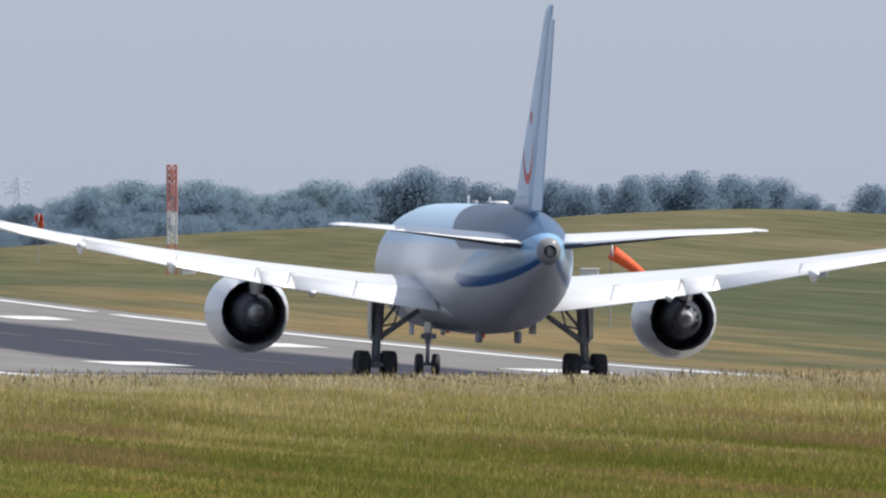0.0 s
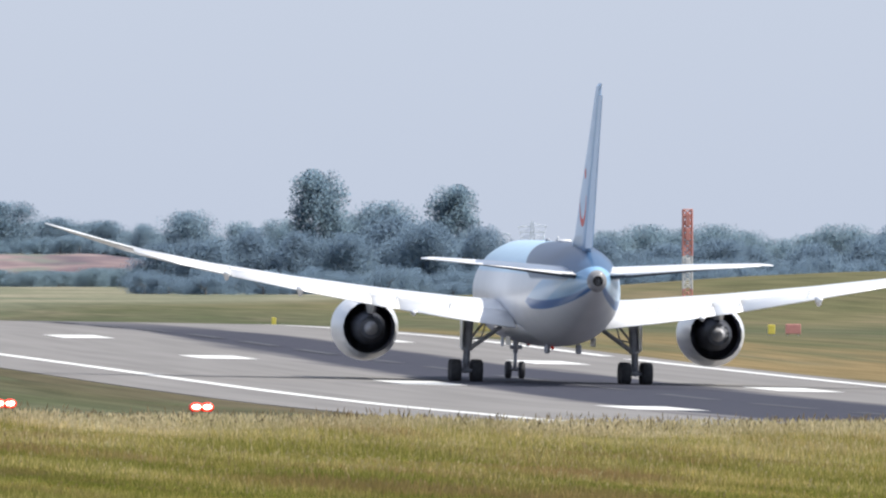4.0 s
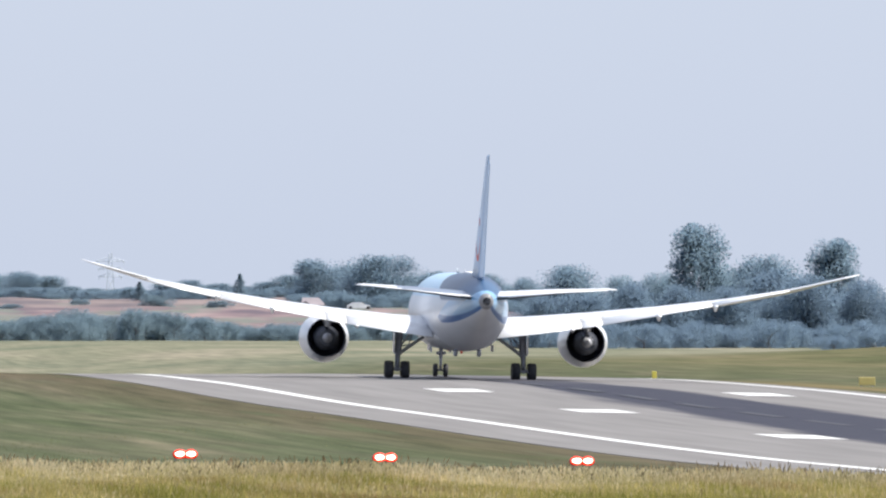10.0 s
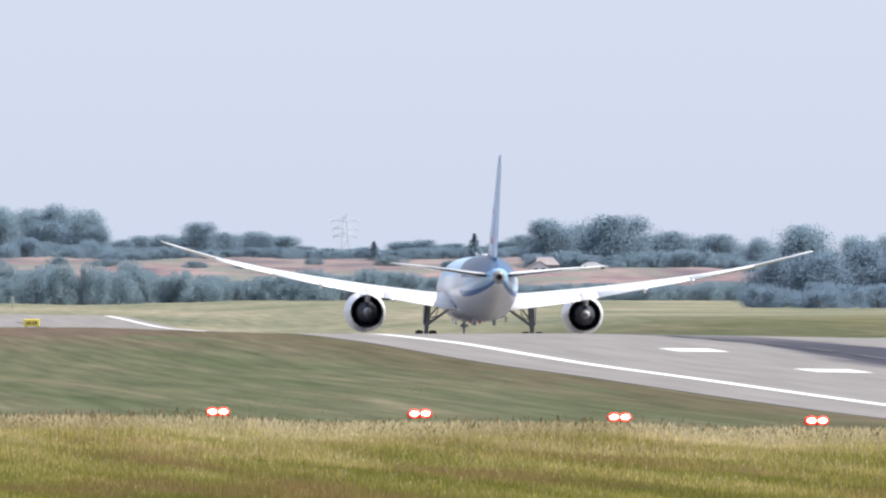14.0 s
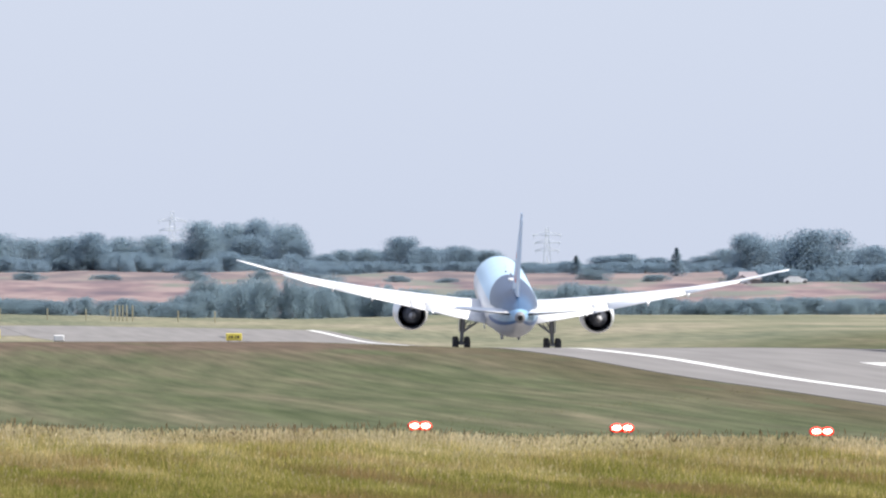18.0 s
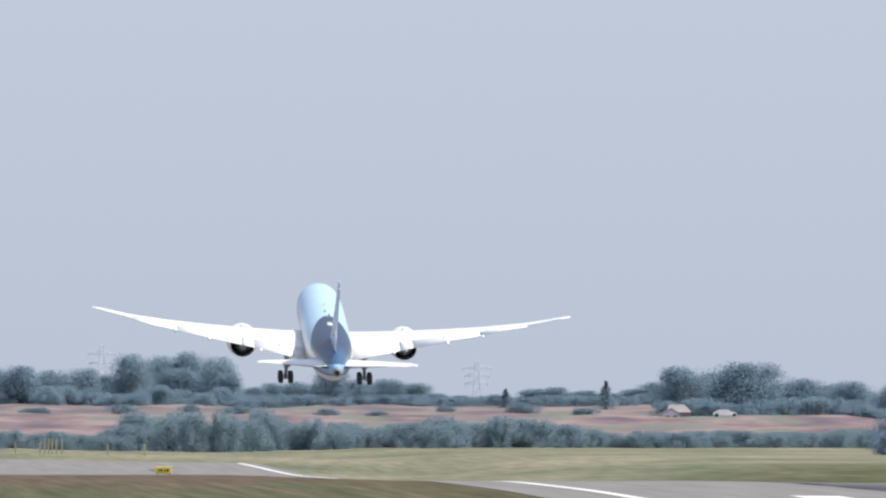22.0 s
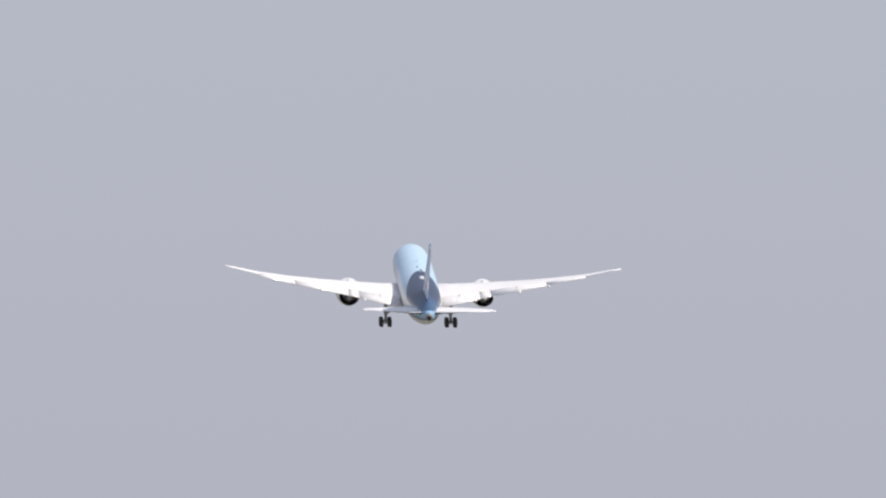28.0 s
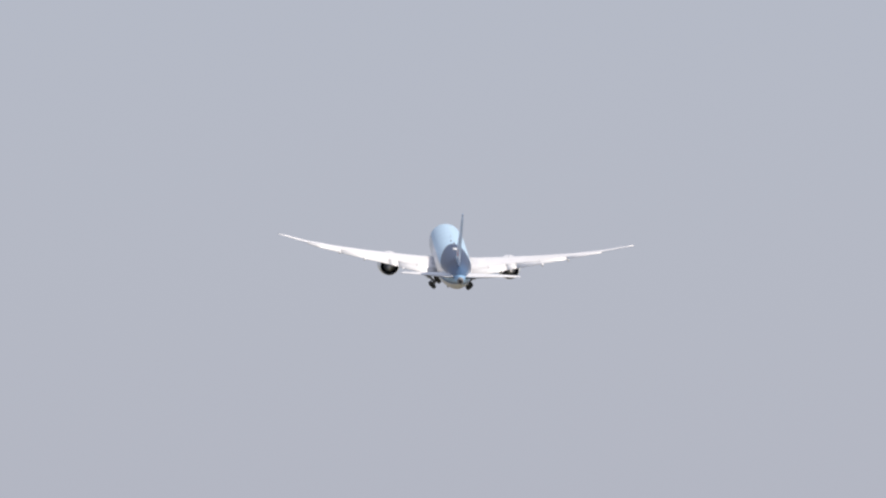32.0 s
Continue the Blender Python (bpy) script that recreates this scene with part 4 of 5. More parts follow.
ROUND = lambda h: 0.50 * math.sqrt(max(0.02, 1 - (max(h - 0.5, 0.6 * (0.5 - h)) / 0.56) ** 2))
BROAD = lambda h: 0.52 * math.sqrt(max(0.02, 1 - (max(h - 0.42, 0.4 * (0.42 - h)) / 0.62) ** 2))
TALL = lambda h: 0.50 * math.sqrt(max(0.03, 1 - ((h - 0.62) / 0.46) ** 2))
SPIRE = lambda h: 0.5 * (1.02 - h)
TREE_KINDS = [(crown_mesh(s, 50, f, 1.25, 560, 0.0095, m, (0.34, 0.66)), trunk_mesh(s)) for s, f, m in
              ((1, ROUND, LEAF_HAZED), (2, BROAD, LEAF_HAZED), (3, ROUND, LEAF_HAZED_PALE), (4, BROAD, LEAF_HAZED_PALE), (5, ROUND, LEAF_HAZED), (6, BROAD, LEAF_HAZED), (7, ROUND, LEAF_HAZED), (8, BROAD, LEAF_HAZED_PALE))]
# trees of the nearer rows, with less haze in their leaf colour
THIN_HAZE_KINDS = [(crown_mesh(s, 50, f, 1.2, 560, 0.0095, LEAF_THIN_HAZE, (0.34, 0.66)), trunk_mesh(s)) for s, f in ((15, ROUND), (16, BROAD), (17, ROUND), (18, BROAD))]
TALL_KINDS = [(crown_mesh(s, 60, TALL, 0.62, 480, 0.0080, LEAF_HAZED, (0.26, 0.52)), trunk_mesh(s)) for s in (11, 12)]
SPIRE_KIND = (crown_mesh(21, 70, SPIRE, 0.5, 50, 0.010, LEAF_HAZED_PALE, (0.4, 0.9)), trunk_mesh(21))
SHRUB_KINDS = [(crown_mesh(s, 40, BROAD, 2.4, 480, 0.016, SHRUB_HAZED, (0.40, 0.80)), trunk_mesh(s)) for s in (31, 32, 33, 34)]
UNDER_KINDS = [(crown_mesh(s, 40, BROAD, 2.6, 480, 0.016, m, (0.40, 0.80)), trunk_mesh(s)) for s, m in ((41, LEAF_HAZED), (42, LEAF_HAZED), (43, LEAF_THIN_HAZE), (44, LEAF_THIN_HAZE))]
plants = random.Random(5)


def plant(name, kind, x, y, z, tall, wide, label, category, group):
    ob = thing(name, (x, y, z - 0.2), plants.random() * 6.28)
    ob.scale = (wide, wide, tall + 0.2)
    shared("trunk", kind[1], ob)
    shared("crown", kind[0], ob)
    tagged(ob, label, category, group)


def footing(x, y):
    return max(height(x, y), bank_height(x, y)) if y > 3770 and x < 312 else height(x, y)


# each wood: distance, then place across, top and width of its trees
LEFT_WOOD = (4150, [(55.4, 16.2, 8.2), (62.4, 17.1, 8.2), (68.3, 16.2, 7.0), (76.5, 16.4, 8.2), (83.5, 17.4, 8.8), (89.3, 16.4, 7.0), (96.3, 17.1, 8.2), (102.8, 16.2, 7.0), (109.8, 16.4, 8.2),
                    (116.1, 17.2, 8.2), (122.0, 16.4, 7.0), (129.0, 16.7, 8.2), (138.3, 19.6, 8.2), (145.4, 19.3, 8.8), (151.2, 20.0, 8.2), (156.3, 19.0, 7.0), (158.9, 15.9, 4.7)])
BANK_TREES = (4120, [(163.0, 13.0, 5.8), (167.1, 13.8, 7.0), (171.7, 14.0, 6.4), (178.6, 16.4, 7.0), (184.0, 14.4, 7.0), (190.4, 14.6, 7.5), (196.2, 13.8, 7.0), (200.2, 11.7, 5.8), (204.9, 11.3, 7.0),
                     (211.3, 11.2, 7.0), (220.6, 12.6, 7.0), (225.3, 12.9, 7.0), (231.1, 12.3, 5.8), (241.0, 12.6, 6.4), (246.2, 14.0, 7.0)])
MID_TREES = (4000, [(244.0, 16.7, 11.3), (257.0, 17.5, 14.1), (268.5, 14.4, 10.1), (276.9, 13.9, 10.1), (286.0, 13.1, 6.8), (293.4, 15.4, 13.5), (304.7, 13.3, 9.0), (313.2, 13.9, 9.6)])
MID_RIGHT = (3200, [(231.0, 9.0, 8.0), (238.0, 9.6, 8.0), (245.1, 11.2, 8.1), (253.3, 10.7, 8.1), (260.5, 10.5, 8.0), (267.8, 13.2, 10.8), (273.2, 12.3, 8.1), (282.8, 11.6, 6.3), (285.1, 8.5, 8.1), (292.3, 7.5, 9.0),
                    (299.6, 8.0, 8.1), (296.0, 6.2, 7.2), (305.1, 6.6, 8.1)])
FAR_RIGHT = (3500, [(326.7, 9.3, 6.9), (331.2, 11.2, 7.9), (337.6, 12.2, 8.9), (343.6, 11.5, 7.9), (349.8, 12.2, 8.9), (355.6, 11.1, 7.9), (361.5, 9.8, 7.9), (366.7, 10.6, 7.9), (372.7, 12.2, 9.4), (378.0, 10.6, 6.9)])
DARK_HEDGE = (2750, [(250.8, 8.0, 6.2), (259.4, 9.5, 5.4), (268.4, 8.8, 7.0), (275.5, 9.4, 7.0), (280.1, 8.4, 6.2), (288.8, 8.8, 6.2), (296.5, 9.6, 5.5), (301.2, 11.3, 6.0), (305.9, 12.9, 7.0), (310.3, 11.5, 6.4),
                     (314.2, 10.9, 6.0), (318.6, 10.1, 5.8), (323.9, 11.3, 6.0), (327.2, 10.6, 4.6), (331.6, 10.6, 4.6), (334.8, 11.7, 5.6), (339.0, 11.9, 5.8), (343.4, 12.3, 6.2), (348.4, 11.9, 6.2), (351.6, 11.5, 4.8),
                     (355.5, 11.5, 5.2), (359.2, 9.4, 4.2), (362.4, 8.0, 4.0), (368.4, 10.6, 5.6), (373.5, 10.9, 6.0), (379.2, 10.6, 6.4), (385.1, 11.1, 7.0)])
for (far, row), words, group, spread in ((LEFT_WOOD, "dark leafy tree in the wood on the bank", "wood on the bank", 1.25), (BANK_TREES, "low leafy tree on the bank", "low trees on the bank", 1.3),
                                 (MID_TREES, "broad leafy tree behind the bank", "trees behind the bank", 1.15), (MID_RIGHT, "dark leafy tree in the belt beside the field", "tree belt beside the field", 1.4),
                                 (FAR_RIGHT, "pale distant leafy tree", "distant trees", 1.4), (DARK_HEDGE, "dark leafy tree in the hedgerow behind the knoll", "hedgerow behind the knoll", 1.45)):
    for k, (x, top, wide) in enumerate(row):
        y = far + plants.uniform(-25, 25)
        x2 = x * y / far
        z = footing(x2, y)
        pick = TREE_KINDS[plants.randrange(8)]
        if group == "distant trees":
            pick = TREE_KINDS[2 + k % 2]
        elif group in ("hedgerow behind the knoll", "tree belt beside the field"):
            pick = THIN_HAZE_KINDS[plants.randrange(4)]
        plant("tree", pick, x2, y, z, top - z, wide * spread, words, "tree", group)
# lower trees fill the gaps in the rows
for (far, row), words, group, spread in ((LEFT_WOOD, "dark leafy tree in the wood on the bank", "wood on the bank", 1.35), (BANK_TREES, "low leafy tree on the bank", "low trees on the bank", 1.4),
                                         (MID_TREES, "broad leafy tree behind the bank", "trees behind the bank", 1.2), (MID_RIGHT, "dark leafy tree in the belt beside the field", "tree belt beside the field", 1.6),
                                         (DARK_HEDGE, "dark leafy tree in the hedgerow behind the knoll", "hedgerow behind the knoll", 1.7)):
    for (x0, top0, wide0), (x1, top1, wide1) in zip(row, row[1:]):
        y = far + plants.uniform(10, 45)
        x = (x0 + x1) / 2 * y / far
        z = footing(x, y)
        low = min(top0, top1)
        kinds = THIN_HAZE_KINDS if far < 3400 else TREE_KINDS
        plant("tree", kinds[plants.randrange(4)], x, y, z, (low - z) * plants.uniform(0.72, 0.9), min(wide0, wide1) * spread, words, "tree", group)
for x, top, wide in ((264.7, 20.7, 10.2), (286.3, 18.3, 9.2)):
    z = height(x, 3300)
    plant("tree", TALL_KINDS[int(x) % 2], x, 3300, z, top - z, wide, "tall thin-crowned tree standing above the belt", "tree", "tall trees above the belt")
for x, top, wide in ((277.3, 15.6, 15.5), (271.5, 13.4, 11.0)):
    z = height(x, 3320)
    plant("tree", TREE_KINDS[int(x) % 2], x, 3320, z, top - z, wide, "broad round-crowned tree between the tall trees", "tree", "round trees above the belt")
for x, top, wide in ((211.0, 12.6, 4.4), (231.3, 14.2, 5.0)):
    z = footing(x, 4050)
    plant("conifer", SPIRE_KIND, x, 4050, z, top - z, wide, "small dark pointed conifer", "conifer", "conifers on the bank")
# shrubs along the foot of the bank: place across, height
x = 18.0
while x < 300:
    tall = float(np.interp(x, (18, 60, 75, 95, 120, 126, 150, 158, 172, 180, 192, 205, 214, 225, 250, 300), (3.4, 2.4, 2.5, 2.8, 3.2, 6.6, 7.2, 5.2, 3.6, 5.2, 5.5, 5.0, 2.8, 3.0, 3.2, 3.6)))
    y = 3730 + plants.uniform(-35, 35)
    gap = (62 < x < 72) or (100 < x < 108)
    if not gap or plants.random() < 0.4:
        plant("shrub", SHRUB_KINDS[plants.randrange(4)], x, y, height(x, y), tall * plants.uniform(0.8, 1.1), plants.uniform(6.5, 11.0), "leafy shrub at the foot of the earth bank", "shrub", "shrubs below the bank")
    x += plants.uniform(1.7, 2.8)
# undergrowth closes the foot of the woods
for (far, row), tall in ((LEFT_WOOD, 3.6), (BANK_TREES, 2.2), (MID_TREES, 3.0), (MID_RIGHT, 3.0)):
    x = row[0][0] - 4
    while x < row[-1][0] + 4:
        y = far - 30 + plants.uniform(-12, 12)
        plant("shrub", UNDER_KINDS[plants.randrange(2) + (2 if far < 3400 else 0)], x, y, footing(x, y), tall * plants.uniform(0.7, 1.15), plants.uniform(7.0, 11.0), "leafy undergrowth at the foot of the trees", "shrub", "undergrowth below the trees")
        x += plants.uniform(3.6, 5.6)
# low scrub along the crown of the bank
x = 40.0
while x < 236:
    y = 3985 + plants.uniform(-30, 40)
    plant("shrub", SHRUB_KINDS[plants.randrange(4)], x, y, footing(x, y), plants.uniform(0.9, 2.2), plants.uniform(4.0, 7.5), "low scrubby bush on top of the earth bank", "shrub", "scrub on the bank")
    x += plants.uniform(5.0, 22.0)
x = 222.0
while x < 345:
    y = 3080 + plants.uniform(-30, 30)
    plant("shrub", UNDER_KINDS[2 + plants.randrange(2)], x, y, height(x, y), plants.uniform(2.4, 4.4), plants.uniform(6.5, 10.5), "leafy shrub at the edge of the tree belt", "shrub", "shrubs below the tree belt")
    x += plants.uniform(2.4, 3.8)
x = 236.0
while x < 330:
    y = 2700 + plants.uniform(-20, 20)
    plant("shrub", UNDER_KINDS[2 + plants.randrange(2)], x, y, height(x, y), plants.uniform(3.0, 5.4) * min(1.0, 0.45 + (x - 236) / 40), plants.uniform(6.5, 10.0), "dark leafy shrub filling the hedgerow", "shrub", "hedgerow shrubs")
    x += plants.uniform(2.6, 4.0)


# ---- things on and round the airfield ----
def papi(x, y):
    z = height(x, y)
    ob = thing("approach_light", (x, y, z))
    tagged(ob, "low red light box with two glowing red lamps", "approach light", "row of four approach lights")
    part("housing", box(bmesh.new(), (0, 0.2, 0.30), (1.12, 0.5, 0.36), 0.10), CASE, ob, smooth=False)
    for dx in (-0.25, 0.25):
        # a weakly glowing red shell, added as the lamp's bloom, behind each bright core
        bm = bmesh.new()
        bmesh.ops.create_uvsphere(bm, u_segments=14, v_segments=8, radius=0.285, matrix=Matrix.Translation((dx, -0.10, 0.33)) @ Matrix.Diagonal((1, 0.3, 0.72, 1)))
        halo = part("halo", bm, LAMP_HALO, ob, "wide red halo added round the lamp")
        bm = bmesh.new()
        bmesh.ops.create_uvsphere(bm, u_segments=14, v_segments=8, radius=0.165, matrix=Matrix.Translation((dx, -0.22, 0.33)) @ Matrix.Diagonal((1.25, 0.3, 0.68, 1)))
        part("lamp", bm, LAMP, halo, "glowing red lamp")
    for dx in (-0.42, 0.42):
        part("leg", rod(bmesh.new(), (dx, 0.2, -0.1), (dx, 0.2, 0.2), 0.035), GEAR, ob, smooth=False)


for x in (39.9, 49.0, 58.0, 66.9):
    papi(x, 901)


def lattice(bm, z0, z1, w0, w1, bays, r, n=4):
    """A square lattice shaft with braces."""
    def corner(i, z):
        w = w0 + (w1 - w0) * (z - z0) / (z1 - z0)
        a = math.pi / 4 + i * math.pi / 2
        return Vector((w * 0.707 * math.cos(a), w * 0.707 * math.sin(a), z))
    for i in range(4):
        rod(bm, corner(i, z0), corner(i, z1), r, r, n)
        for k in range(bays):
            a, b = z0 + (z1 - z0) * k / bays, z0 + (z1 - z0) * (k + 1) / bays
            rod(bm, corner(i, a), corner(i + 1, b), r * 0.7, r * 0.7, n)
            rod(bm, corner(i + 1, a), corner(i, b), r * 0.7, r * 0.7, n)
            rod(bm, corner(i, b), corner(i + 1, b), r * 0.7, r * 0.7, n)
    return bm


def aerial_mast(x, y):
    z = height(x, y)
    ob = thing("aerial_mast", (x, y, z))
    tagged(ob, "red and white lattice aerial mast standing in grass", "mast")
    part("lower_shaft", lattice(bmesh.new(), 0.0, 2.9, 0.85, 0.85, 4, 0.05), MAST_RED, ob, "red lattice section", smooth=False)
    part("middle_shaft", lattice(bmesh.new(), 2.9, 6.1, 0.85, 0.85, 5, 0.06), MAST_WHITE, ob, "white lattice section", smooth=False)
    part("upper_shaft", lattice(bmesh.new(), 6.1, 10.6, 0.85, 0.85, 7, 0.075), MAST_RED, ob, "red lattice section", smooth=False)
    for h, m in ((8.2, MAST_RED), (9.6, MAST_RED), (5.3, MAST_WHITE)):
        part("aerial_panel", box(bmesh.new(), (0, -0.45, h), (0.42, 0.16, 1.2), 0.04), m, ob, smooth=False)
    cab = thing("equipment_cabinet", (x + 1.6, y, height(x + 1.6, y)))
    tagged(cab, "small white equipment cabinet beside the mast", "cabinet")
    part("cabinet_body", box(bmesh.new(), (0, 0, 0.45), (1.3, 1.0, 1.0), 0.05), MAST_WHITE, cab, smooth=False)
    part("cabinet_roof", box(bmesh.new(), (0, 0, 1.0), (1.5, 1.2, 0.1), 0.03), MAST_WHITE, cab, smooth=False)


aerial_mast(190.4, 1930)


def windsock(x, y, pole, length):
    z = height(x, y)
    ob = thing("windsock", (x, y, z))
    tagged(ob, "orange fabric windsock on a thin white pole", "windsock", "windsocks")
    part("pole", rod(bmesh.new(), (0, 0, -0.1), (0, 0, pole), 0.05, 0.035), GEAR, ob, smooth=False)
    bm = bmesh.new()
    n = 16
    rings = []
    for k in range(6):
        f = k / 5
        r = 0.48 - 0.20 * f
        rings.append([(f * length, r * math.cos(2 * math.pi * i / n), r * math.sin(2 * math.pi * i / n) - 0.25 * f * f) for i in range(n)])
    loft(bm, rings, False)
    bmesh.ops.solidify(bm, geom=bm.faces[:], thickness=0.02)
    sock = part("sock", bm, ORANGE, ob, "orange cloth sleeve", (0.1, 0, pole - 0.1))
    part("hoop", turned(bmesh.new(), [(0.03, 0.49), (-0.03, 0.49), (-0.03, 0.46), (0.03, 0.46)], 20), MAST_WHITE, ob, "", (0.1, 0, pole - 0.1)).rotation_euler = (0, 0, radians(90))
    return sock, pole


SOCKS = [windsock(197.6, 2150, 4.9, 2.3), windsock(157.0, 1300, 4.9, 2.7)]


def edge_board(x, y, colour, label, wide=0.7, tall=1.0):
    z = height(x, y)
    ob = thing("marker_board", (x, y, z))
    tagged(ob, label, "marker board", "marker boards beside the runway")
    part("board", box(bmesh.new(), (0, 0, tall * 0.6), (wide, 0.12, tall * 0.8), 0.03), colour, ob, smooth=False)
    for dx in (-wide * 0.35, wide * 0.35):
        part("leg", rod(bmesh.new(), (dx, 0.05, -0.1), (dx, 0.05, tall * 0.25), 0.03), GEAR, ob, smooth=False)


for x, y in ((133.0, 1708), (135.0, 2132), (135.0, 1970)):
    edge_board(x, y, YELLOW, "small yellow marker board in the grass", 0.38, 0.75)
edge_board(135.3, 1528, DULL_YELLOW, "wide dull yellow marker board in the grass", 1.25, 0.75)
edge_board(160.5, 1560, YELLOW, "small yellow marker board in the grass", 0.55, 0.9)
for x, y, wide in ((162.2, 1560, 1.2), (194.5, 1650, 0.9), (211.0, 1650, 0.7)):
    edge_board(x, y, MAST_RED, "red marker board in the grass", wide, 0.95)
for x, y, paint, words in ((209.5, 1750, MAST_WHITE, "low white equipment box in the grass"), (223.2, 1700, GEAR, "low grey equipment box in the grass")):
    cab = thing("equipment_box", (x, y, height(x, y)))
    tagged(cab, words, "equipment box", "equipment boxes in the grass")
    part("box_body", box(bmesh.new(), (0, 0, 0.3), (1.5, 1.2, 0.7), 0.06), paint, cab, smooth=False)
    part("box_lid", box(bmesh.new(), (0, 0, 0.68), (1.7, 1.4, 0.1), 0.04), paint, cab, smooth=False)


def taxi_sign(x, y, wide, tall, up):
    z = height(x, y)
    ob = thing("taxiway_sign", (x, y, z))
    tagged(ob, "yellow taxiway sign with black marks on short legs", "sign", "taxiway signs")
    face = part("panel", box(bmesh.new(), (0, 0, up + tall / 2), (wide, 0.2, tall), 0.04), YELLOW, ob, smooth=False)
    for dx, w in ((-0.28, 0.10), (-0.12, 0.16), (0.10, 0.10), (0.27, 0.18)):
        part("bar", box(bmesh.new(), (dx * wide, -0.115, up + tall * 0.5), (w * wide * 0.7, 0.02, tall * 0.34)), BLACK, face, "black bar", smooth=False)
    for dx in (-wide * 0.35, wide * 0.35):
        part("leg", rod(bmesh.new(), (dx, 0, -0.1), (dx, 0, up + 0.1), 0.05), GEAR, ob, smooth=False)


taxi_sign(59.5, 1700, 1.35, 0.62, 0.12)
taxi_sign(39.1, 1700, 1.15, 0.75, 0.3)
taxi_sign(32.5, 1700, 0.9, 0.8, 0.8)
POSTS = [(x, 2.1) for x in (81.2, 89.4, 96.1, 100.4, 112.1, 118.5)] + [(x, 2.9) for x in (101.2, 101.9, 102.5, 103.2, 104.2)]
for x, tall in POSTS:
    ob = thing("fence_post", (x, 3480, height(x, 3480)))
    tagged(ob, "slim yellowish post of the boundary fence", "fence post", "boundary fence posts")
    part("post", box(bmesh.new(), (0, 0, tall / 2 - 0.1), (0.24, 0.22, tall), 0.03), STRAW_PAINT, ob, smooth=False)
ob = thing("runway_light", (44.4, 1690, height(44.4, 1690)))
tagged(ob, "small white light unit in the grass", "runway light")
part("light_body", box(bmesh.new(), (0, 0, 0.3), (0.9, 0.4, 0.55), 0.08), MAST_WHITE, ob, smooth=False)


def low_house():
    x, y = 239.9, 3962
    ob = thing("low_house", (x, y, footing(x, y) - 0.9))
    tagged(ob, "low house with grey-pink tiled roof and white gable end", "house")
    part("wall", box(bmesh.new(), (0.6, 0, 0.8), (4.6, 6.0, 2.2), 0.03), WALLS, ob, smooth=False)
    bm = bmesh.new()
    eaves = [bm.verts.new((dx, dy, 1.75)) for dx, dy in ((-1.6, -3.4), (3.2, -3.4), (3.2, 3.4), (-1.6, 3.4))]
    ridge = [bm.verts.new((dx, 0, 3.25)) for dx in (-1.2, 2.0)]
    for f in ((0, 1, 5, 4), (1, 2, 5), (2, 3, 4, 5), (3, 0, 4), (3, 2, 1, 0)):
        bm.faces.new([(eaves + ridge)[i] for i in f])
    part("roof", bm, ROOF, ob, "grey-pink tiled roof", smooth=False)
    bm = bmesh.new()
    loft(bm, [[(-3.1, y2, -0.2), (0.9, y2, -0.2), (0.9, y2, 1.2), (-0.9, y2, 2.35), (-3.1, y2, 1.2)] for y2 in (-4.4, -1.0)])
    gable = part("gable", bm, MAST_WHITE, ob, "white rendered gable end", smooth=False)
    bm = bmesh.new()
    loft(bm, [[(-3.35, y2, 1.12), (-0.9, y2, 2.42), (1.15, y2, 1.12), (1.15, y2, 1.27), (-0.9, y2, 2.60), (-3.35, y2, 1.27)] for y2 in (-4.7, -0.8)])
    part("gable_roof", bm, ROOF, gable, smooth=False)
    for dx in (-1.7, -0.2):
        part("window", box(bmesh.new(), (dx, -4.42, 0.75), (0.8, 0.08, 0.7), 0.02), GLASS, gable, smooth=False)


def parked_van(x, y):
    ob = thing("parked_car", (x, y, footing(x, y) - 0.1))
    tagged(ob, "white car parked on top of the bank", "car")
    bm = bmesh.new()
    loft(bm, [[(dx, -0.95, z0), (dx, 0.95, z0), (dx, 0.85, z1), (dx, -0.85, z1)] for dx, z0, z1 in ((-2.3, 0.35, 0.95), (-1.9, 0.3, 1.0), (-1.2, 0.3, 1.42), (0.5, 0.3, 1.45), (1.2, 0.3, 1.02), (2.2, 0.32, 0.8))])
    part("body", bm, MAST_WHITE, ob, smooth=False)
    part("windscreen", box(bmesh.new(), (0.9, 0, 1.26), (0.06, 1.4, 0.62), 0.02, pose(0, 0, 0, 0, -58, 0)), GLASS, ob, smooth=False)
    for dx in (-1.7, 1.8):
        for dy in (-0.85, 0.85):
            w = part("wheel", turned(bmesh.new(), [(-0.12, 0.2), (-0.12, 0.36), (0.12, 0.36), (0.12, 0.2)], 16, caps=True), RUBBER, ob, "", (dx, dy, 0.36))


low_house()
parked_van(248.8, 3945)


def pylon(x, y, top, arms):
    z = height(x, y)
    ob = thing("electricity_pylon", (x, y, z))
    tagged(ob, "distant grey lattice electricity pylon", "pylon", "pylons on the horizon")
    h = top - z
    part("tower", lattice(bmesh.new(), 0, h, h * 0.17, h * 0.035, 6, 0.08), LATTICE, ob, smooth=False)
    for f, w in arms:
        bm = bmesh.new()
        for s in (-1, 1):
            rod(bm, (0, 0, h * f), (s * w, 0, h * f), 0.12, 0.09, 5)
            rod(bm, (0, 0, h * f + 0.9), (s * w, 0, h * f), 0.09, 0.08, 5)
            rod(bm, (s * w * 0.9, 0, h * f), (s * w * 0.9, 0, h * f - 0.8), 0.07, 0.07, 5)
        part("cross_arm", bm, LATTICE, ob, smooth=False)


